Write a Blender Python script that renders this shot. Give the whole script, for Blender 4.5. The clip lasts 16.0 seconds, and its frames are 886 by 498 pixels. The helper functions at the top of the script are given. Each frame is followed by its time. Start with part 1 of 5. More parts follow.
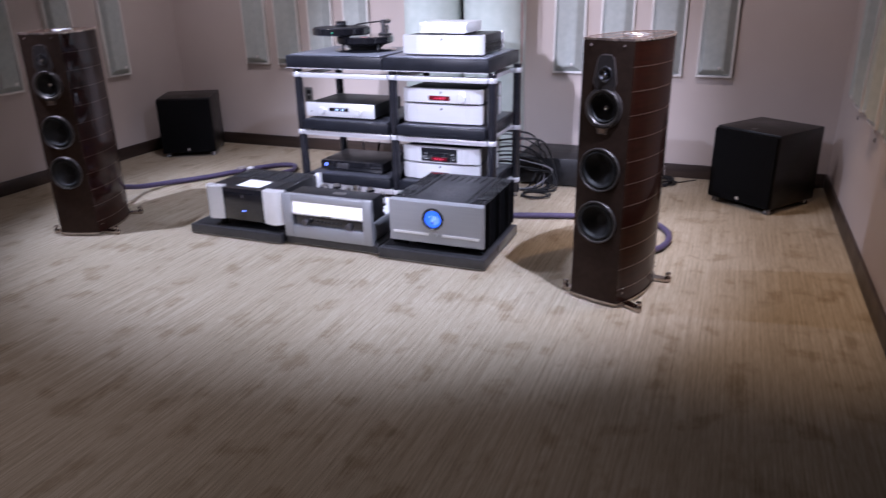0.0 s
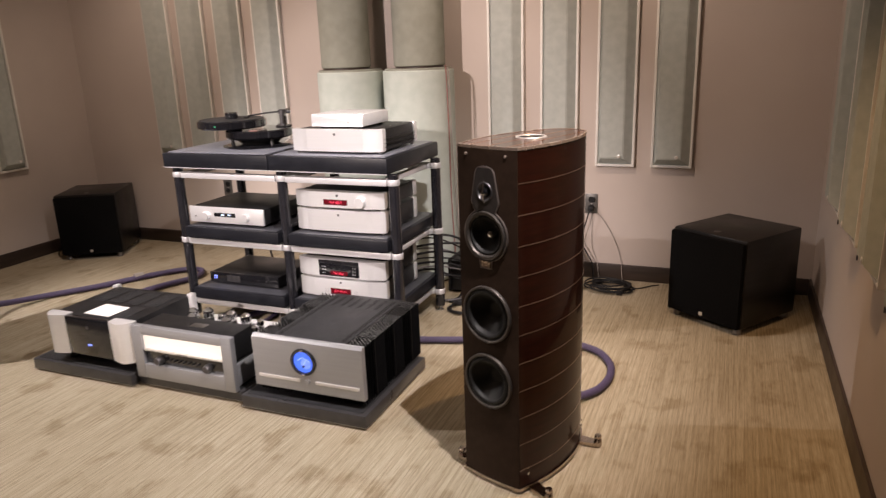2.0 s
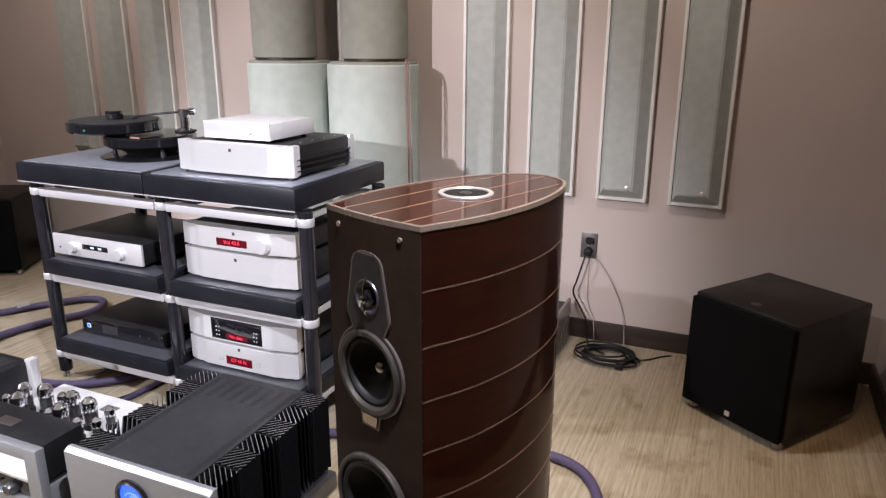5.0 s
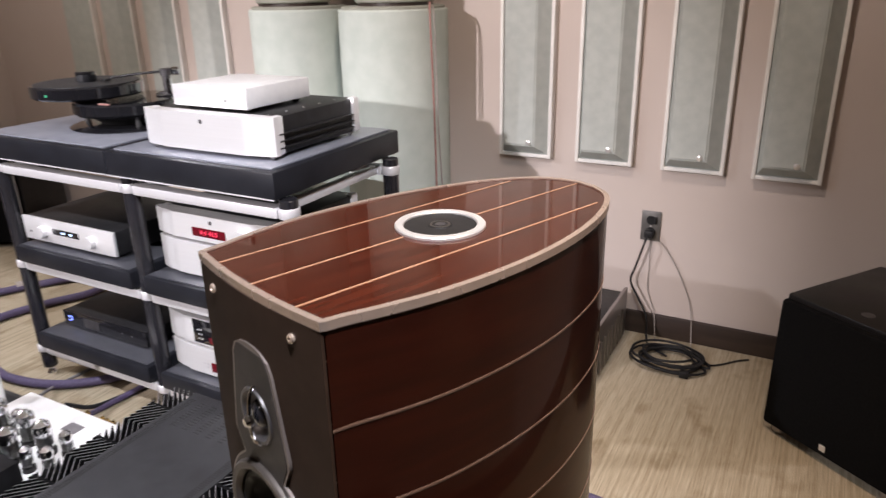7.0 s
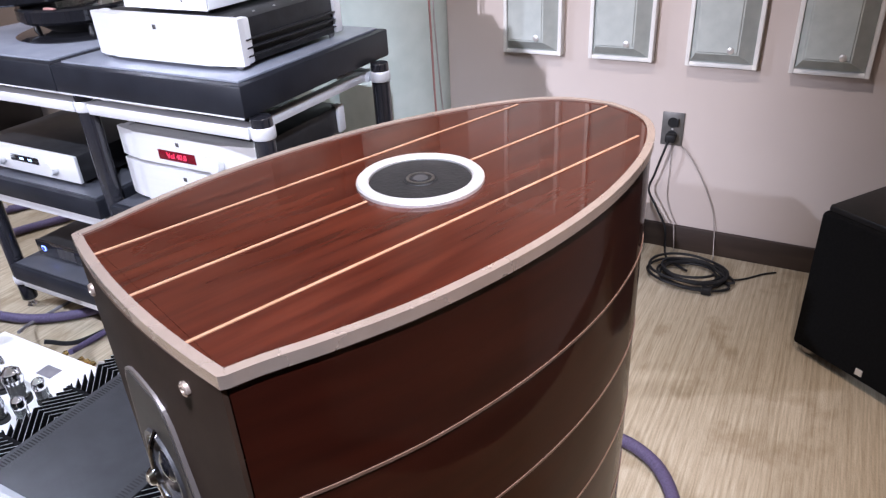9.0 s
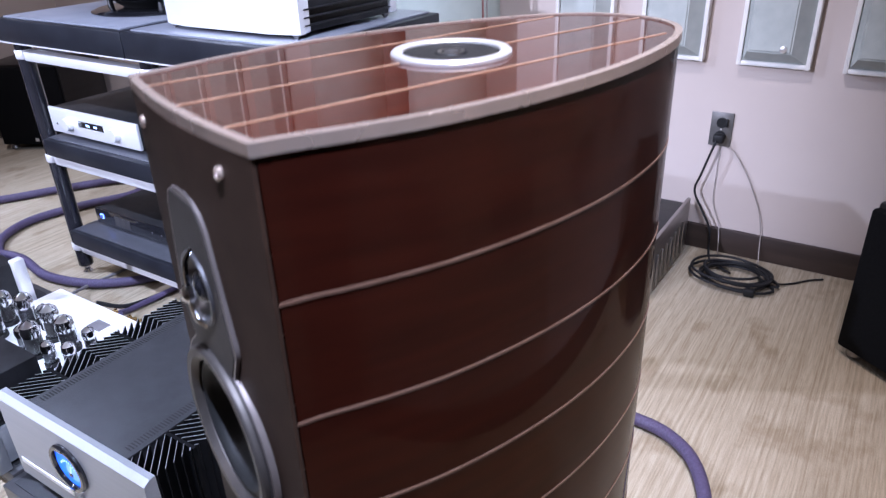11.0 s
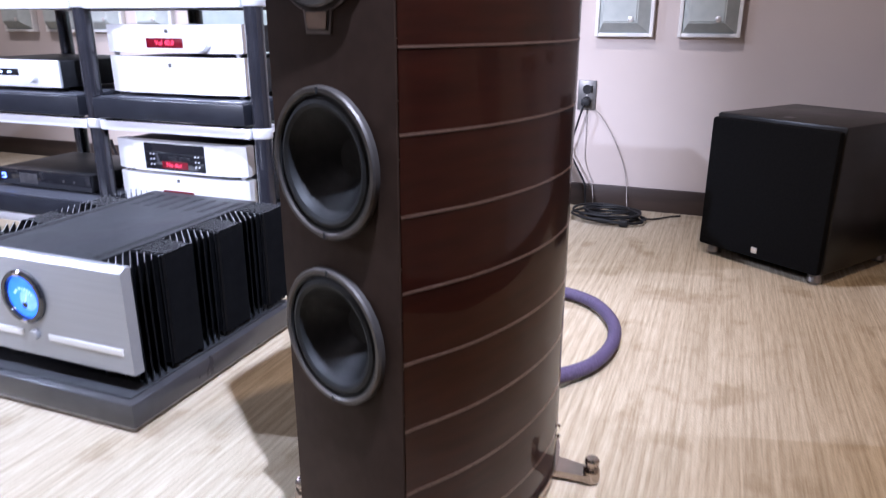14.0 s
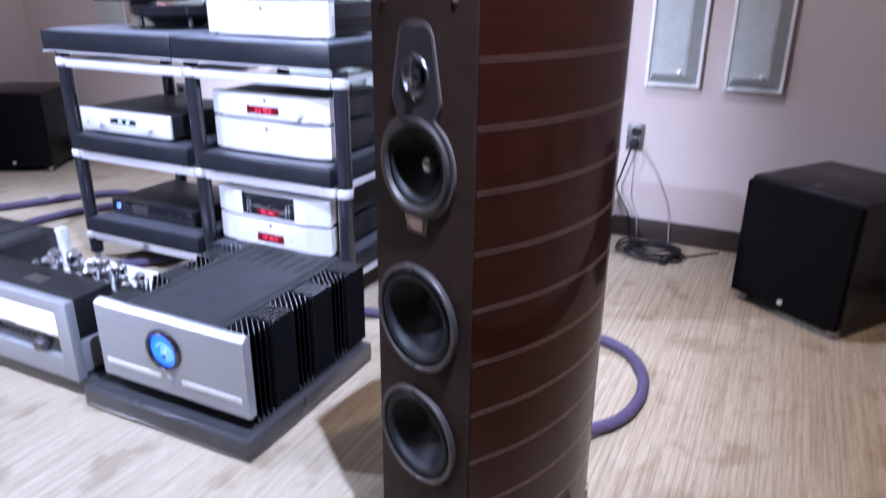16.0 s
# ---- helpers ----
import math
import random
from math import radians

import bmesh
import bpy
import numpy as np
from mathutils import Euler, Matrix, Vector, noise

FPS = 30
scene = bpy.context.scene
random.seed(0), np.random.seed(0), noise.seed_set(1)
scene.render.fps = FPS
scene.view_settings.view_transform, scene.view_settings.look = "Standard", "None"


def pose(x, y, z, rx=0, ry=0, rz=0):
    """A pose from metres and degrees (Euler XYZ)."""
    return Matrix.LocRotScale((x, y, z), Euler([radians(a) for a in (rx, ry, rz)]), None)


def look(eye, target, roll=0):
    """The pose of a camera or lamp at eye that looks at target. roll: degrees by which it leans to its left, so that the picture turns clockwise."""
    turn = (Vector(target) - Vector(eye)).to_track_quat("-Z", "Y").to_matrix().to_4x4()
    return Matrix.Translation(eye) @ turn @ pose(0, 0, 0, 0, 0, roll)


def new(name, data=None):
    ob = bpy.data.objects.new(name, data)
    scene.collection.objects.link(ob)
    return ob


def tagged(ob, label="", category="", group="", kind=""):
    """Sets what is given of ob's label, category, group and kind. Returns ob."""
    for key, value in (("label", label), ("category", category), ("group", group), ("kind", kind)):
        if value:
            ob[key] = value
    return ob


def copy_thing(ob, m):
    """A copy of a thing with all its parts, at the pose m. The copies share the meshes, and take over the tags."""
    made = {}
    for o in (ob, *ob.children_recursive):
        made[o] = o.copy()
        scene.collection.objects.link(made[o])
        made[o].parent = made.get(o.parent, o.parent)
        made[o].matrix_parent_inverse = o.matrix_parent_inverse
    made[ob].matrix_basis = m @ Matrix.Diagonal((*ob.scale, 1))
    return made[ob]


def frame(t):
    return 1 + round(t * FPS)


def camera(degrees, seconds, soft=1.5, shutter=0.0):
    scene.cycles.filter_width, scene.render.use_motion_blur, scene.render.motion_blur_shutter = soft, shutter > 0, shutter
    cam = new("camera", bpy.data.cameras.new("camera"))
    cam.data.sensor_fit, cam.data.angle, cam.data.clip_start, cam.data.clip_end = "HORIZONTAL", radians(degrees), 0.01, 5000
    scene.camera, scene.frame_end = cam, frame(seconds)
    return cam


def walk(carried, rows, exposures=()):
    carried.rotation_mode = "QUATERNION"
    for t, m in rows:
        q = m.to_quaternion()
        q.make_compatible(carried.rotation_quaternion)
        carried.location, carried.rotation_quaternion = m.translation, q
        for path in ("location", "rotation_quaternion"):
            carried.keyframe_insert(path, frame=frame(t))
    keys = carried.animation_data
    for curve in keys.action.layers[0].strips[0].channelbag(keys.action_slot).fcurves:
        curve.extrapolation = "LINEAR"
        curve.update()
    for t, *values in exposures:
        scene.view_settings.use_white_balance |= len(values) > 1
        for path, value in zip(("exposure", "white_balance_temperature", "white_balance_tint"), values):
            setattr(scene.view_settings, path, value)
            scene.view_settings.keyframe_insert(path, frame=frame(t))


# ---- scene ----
cam = camera(64.3, 16.0, soft=1.3, shutter=0.5)
PATH = [
    (0, (0.304, 0.266, 1.366), (-0.396, 1.996, 0.647), -1.1),
    (0.5, (0.403, 0.443, 1.375), (-0.205, 2.226, 0.703), -2.3),
    (1, (0.419, 0.668, 1.392), (-0.16, 2.494, 0.817), -1.8),
    (1.5, (0.443, 0.933, 1.388), (-0.28, 2.708, 0.814), -3.3),
    (2, (0.517, 1.196, 1.411), (-0.222, 2.973, 0.865), -2.1),
    (2.5, (0.502, 1.392, 1.394), (-0.17, 3.195, 0.846), -0.9),
    (3, (0.457, 1.637, 1.409), (-0.188, 3.454, 0.877), -0.2),
    (3.5, (0.466, 1.831, 1.405), (-0.31, 3.59, 0.852), -1.2),
    (4, (0.511, 1.973, 1.415), (-0.41, 3.674, 0.909), 0.5),
    (4.5, (0.462, 2.068, 1.397), (-0.394, 3.786, 0.834), -0.1),
    (4.7, (0.417, 2.122, 1.398), (-0.335, 3.891, 0.844), 0.3),
    (6.8, (0.322, 2.688, 1.388), (-0.619, 4.312, 0.699), -1.1),
    (7, (0.283, 2.729, 1.385), (-0.612, 4.372, 0.679), -1.2),
    (7.5, (0.22, 2.803, 1.375), (-0.6, 4.439, 0.568), -2.2),
    (8, (0.199, 2.868, 1.364), (-0.632, 4.441, 0.449), -2.5),
    (8.2, (0.191, 2.889, 1.36), (-0.653, 4.436, 0.415), -2.9),
    (10.3, (0.212, 2.955, 1.345), (-0.674, 4.461, 0.371), -3.2),
    (10.5, (0.229, 2.935, 1.327), (-0.723, 4.411, 0.369), -2.8),
    (11, (0.247, 2.874, 1.253), (-0.741, 4.359, 0.35), -2.0),
    (11.5, (0.259, 2.769, 1.145), (-0.664, 4.414, 0.482), -1.0),
    (12, (0.262, 2.69, 1.033), (-0.696, 4.356, 0.479), -0.1),
    (12.5, (0.259, 2.65, 0.973), (-0.679, 4.323, 0.407), -0.6),
    (13, (0.215, 2.577, 0.926), (-0.543, 4.339, 0.358), -1.5),
    (13.5, (0.21, 2.512, 0.864), (-0.442, 4.3, 0.25), -1.3),
    (14, (0.285, 2.421, 0.773), (-0.411, 4.191, 0.153), 0.0),
    (14.5, (0.336, 2.333, 0.736), (-0.374, 4.081, 0.071), 0.0),
    (15, (0.355, 2.325, 0.707), (-0.378, 4.035, -0.027), -0.8),
    (15.5, (0.385, 2.334, 0.877), (-0.505, 3.928, 0.06), -1.0),
    (16, (0.337, 2.228, 1.131), (-0.474, 3.91, 0.414), 0.5),
]
EXPOSURES = [
    (0.0, 0.03, 5710, 30),
    (0.5, -0.02, 5860, 27),
    (1.0, 0.0, 6380, 24),
    (1.5, -0.05, 7470, 23),
    (2.0, -0.08, 8120, 26),
    (3.5, 0.0, 7570, 22),
    (4.0, -0.05, 7010, 24),
    (4.5, -0.05, 6710, 22),
    (7.0, 0.08, 7060, 22),
    (7.5, 0.05, 6960, 21),
    (8.0, 0.27, 6610, 20),
    (10.5, 0.45, 5560, 26),
    (11.0, 0.45, 5460, 26),
    (11.5, 0.5, 6110, 26),
    (12.0, 1.25, 5810, 25),
    (12.5, 1.15, 5710, 25),
    (13.5, 1.1, 5440, 24),
    (14.0, 0.88, 5560, 25),
    (15.0, 0.68, 5510, 28),
    (15.5, 0.58, 5610, 29),
    (16.0, 0.65, 5210, 28),
]
walk(cam, [(t, look(eye, target, roll)) for t, eye, target, roll in PATH], EXPOSURES)

# ---------------------------------------------------------------- the room's measures
WEST, EAST, NORTH, SOUTH, TOP = -4.30, 0.985, 5.438, -2.2, 2.8

# ---------------------------------------------------------------- light: ceiling spots over the stage
world = bpy.data.worlds.new("world")
world.use_nodes = True
world.node_tree.nodes["Background"].inputs["Color"].default_value = (0.5, 0.52, 0.6, 1)
world.node_tree.nodes["Background"].inputs["Strength"].default_value = 0.05
scene.world = world


def spot(eye, target, watts, degrees, blend, colour, radius=0.05):
    data = bpy.data.lights.new("ceiling_spot", "SPOT")
    data.energy, data.spot_size, data.spot_blend, data.color, data.shadow_soft_size = watts, radians(degrees), blend, colour, radius
    lamp = new("ceiling_spot", data)
    lamp.matrix_world = look(eye, target)
    return lamp


WARM, COOL, NEUTRAL = (1.0, 0.71, 0.38), (0.81, 0.905, 1.0), (1.0, 0.92, 0.82)
SPOTS = [
    ((0.33, 2.72, 2.70), (-1.05, 3.75, 0.2), 430, 70, 0.85, COOL, 0.018),
    ((-3.50, 2.72, 2.70), (-2.10, 3.80, 0.2), 350, 74, 0.65, COOL, 0.018),
    ((0.36, 3.35, 2.70), (0.38, 3.80, 0.0), 108, 60, 0.9, WARM, 0.025),
    ((-2.0, -0.6, 2.65), (-1.50, 4.6, 0.80), 1000, 31, 0.6, (0.92, 0.95, 1.0)),
    ((-0.45, 4.10, 2.72), (-0.30, 5.50, 0.75), 72, 120, 1.0, NEUTRAL),
    ((-2.85, 4.10, 2.72), (-2.95, 5.50, 0.75), 70, 120, 1.0, NEUTRAL),
    ((-1.90, 0.90, 2.70), (-1.90, 1.90, 0.0), 70, 120, 1.0, NEUTRAL),
]
for s in SPOTS:
    spot(*s)

# ---------------------------------------------------------------- materials
def material(name, colour, rough=0.5, metal=0.0, second=None, scale=(8, 8, 8), mix=(0.35, 0.65), bump=0.0, bump_scale=200.0,
             coat=0.0, emit=None, emit_strength=0.0, vary=0.0, detail=4.0, spec=0.5):
    """Principled surface with a noise between two colours at one scale, fine relief and gloss variation at another."""
    m = bpy.data.materials.new(name)
    m.use_nodes = True
    n, l = m.node_tree.nodes, m.node_tree.links
    p = n["Principled BSDF"]
    p.inputs["Base Color"].default_value = (*colour, 1)
    p.inputs["Roughness"].default_value = rough
    p.inputs["Metallic"].default_value = metal
    p.inputs["Specular IOR Level"].default_value = spec
    p.inputs["Coat Weight"].default_value = coat
    p.inputs["Coat Roughness"].default_value = 0.04
    coords = n.new("ShaderNodeTexCoord")
    if second:
        mapping = n.new("ShaderNodeMapping")
        mapping.inputs["Scale"].default_value = scale
        l.new(coords.outputs["Object"], mapping.inputs["Vector"])
        tex = n.new("ShaderNodeTexNoise")
        tex.inputs["Scale"].default_value, tex.inputs["Detail"].default_value = 1.0, detail
        l.new(mapping.outputs["Vector"], tex.inputs["Vector"])
        ramp = n.new("ShaderNodeValToRGB")
        ramp.color_ramp.elements[0].position, ramp.color_ramp.elements[1].position = mix
        ramp.color_ramp.elements[0].color, ramp.color_ramp.elements[1].color = (*colour, 1), (*second, 1)
        l.new(tex.outputs["Fac"], ramp.inputs["Fac"])
        l.new(ramp.outputs["Color"], p.inputs["Base Color"])
    if vary or bump:
        fine = n.new("ShaderNodeTexNoise")
        fine.inputs["Scale"].default_value, fine.inputs["Detail"].default_value = bump_scale, 3.0
        l.new(coords.outputs["Object"], fine.inputs["Vector"])
        if bump:
            b = n.new("ShaderNodeBump")
            b.inputs["Strength"].default_value, b.inputs["Distance"].default_value = bump, 0.002
            l.new(fine.outputs["Fac"], b.inputs["Height"])
            l.new(b.outputs["Normal"], p.inputs["Normal"])
        if vary:
            smear = n.new("ShaderNodeTexNoise")
            smear.inputs["Scale"].default_value, smear.inputs["Detail"].default_value = 9.0, 5.0
            l.new(coords.outputs["Object"], smear.inputs["Vector"])
            r = n.new("ShaderNodeMapRange")
            r.inputs["To Min"].default_value, r.inputs["To Max"].default_value = max(0.02, rough - vary), min(1, rough + vary)
            l.new(smear.outputs["Fac"], r.inputs["Value"])
            l.new(r.outputs["Result"], p.inputs["Roughness"])
    if emit:
        p.inputs["Emission Color"].default_value, p.inputs["Emission Strength"].default_value = (*emit, 1), emit_strength
    return m


def carpet_material():
    """Cut-pile carpet: fine light and dark lines along the room, broad worn smudges, pile relief."""
    m = bpy.data.materials.new("carpet")
    m.use_nodes = True
    n, l = m.node_tree.nodes, m.node_tree.links
    p = n["Principled BSDF"]
    p.inputs["Roughness"].default_value, p.inputs["Specular IOR Level"].default_value = 0.95, 0.1
    coords = n.new("ShaderNodeTexCoord")

    def field(scale, detail, turn=0.0):
        mp, t = n.new("ShaderNodeMapping"), n.new("ShaderNodeTexNoise")
        mp.inputs["Scale"].default_value, mp.inputs["Rotation"].default_value[2] = scale, turn
        t.inputs["Scale"].default_value, t.inputs["Detail"].default_value = 1.0, detail
        l.new(coords.outputs["Object"], mp.inputs["Vector"])
        l.new(mp.outputs["Vector"], t.inputs["Vector"])
        return t.outputs["Fac"]

    def ramp(fac, a, b, lo, hi):
        r = n.new("ShaderNodeValToRGB")
        r.color_ramp.elements[0].position, r.color_ramp.elements[1].position = lo, hi
        r.color_ramp.elements[0].color, r.color_ramp.elements[1].color = (*a, 1), (*b, 1)
        l.new(fac, r.inputs["Fac"])
        return r.outputs["Color"]

    def blend(mode, fac, a, b):
        x = n.new("ShaderNodeMix")
        x.data_type, x.blend_type = "RGBA", mode
        x.inputs["Factor"].default_value = fac
        l.new(a, x.inputs["A"])
        l.new(b, x.inputs["B"])
        return x.outputs["Result"]

    lines = ramp(field((115, 1.8, 1), 3.0), (0.345, 0.289, 0.208), (0.458, 0.394, 0.297), 0.36, 0.62)
    threads = ramp(field((260, 14.0, 1), 3.0), (0.72, 0.70, 0.66), (1.0, 1.0, 1.0), 0.32, 0.60)
    smudge = ramp(field((7.5, 5.5, 1), 6.0), (0.52, 0.45, 0.36), (1.0, 1.0, 1.0), 0.34, 0.45)
    broad = ramp(field((1.3, 0.9, 1), 2.0), (0.80, 0.78, 0.74), (1.0, 1.0, 1.0), 0.3, 0.6)
    speckle = ramp(field((520, 260, 1), 2.0), (0.70, 0.68, 0.64), (1.0, 1.0, 1.0), 0.30, 0.55)
    c = blend("MULTIPLY", 0.5, blend("MULTIPLY", 0.7, lines, threads), smudge)
    c = blend("MULTIPLY", 0.35, blend("MULTIPLY", 0.8, c, broad), speckle)
    l.new(c, p.inputs["Base Color"])
    b = n.new("ShaderNodeBump")
    b.inputs["Strength"].default_value, b.inputs["Distance"].default_value = 0.5, 0.004
    l.new(field((320, 90, 60), 3.0), b.inputs["Height"])
    l.new(b.outputs["Normal"], p.inputs["Normal"])
    return m


def wood_material(name, dark, light, grain, rough=0.12, coat=1.0):
    """Lacquered veneer: long grain figure and fine pores under a clear coat."""
    m = material(name, dark, rough, second=light, scale=grain, mix=(0.3, 0.72), coat=coat, detail=6.0)
    n, l = m.node_tree.nodes, m.node_tree.links
    p = n["Principled BSDF"]
    p.inputs["Coat Roughness"].default_value = 0.03
    p.inputs["Roughness"].default_value = 0.5
    p.inputs["Specular IOR Level"].default_value = 0.08
    return m


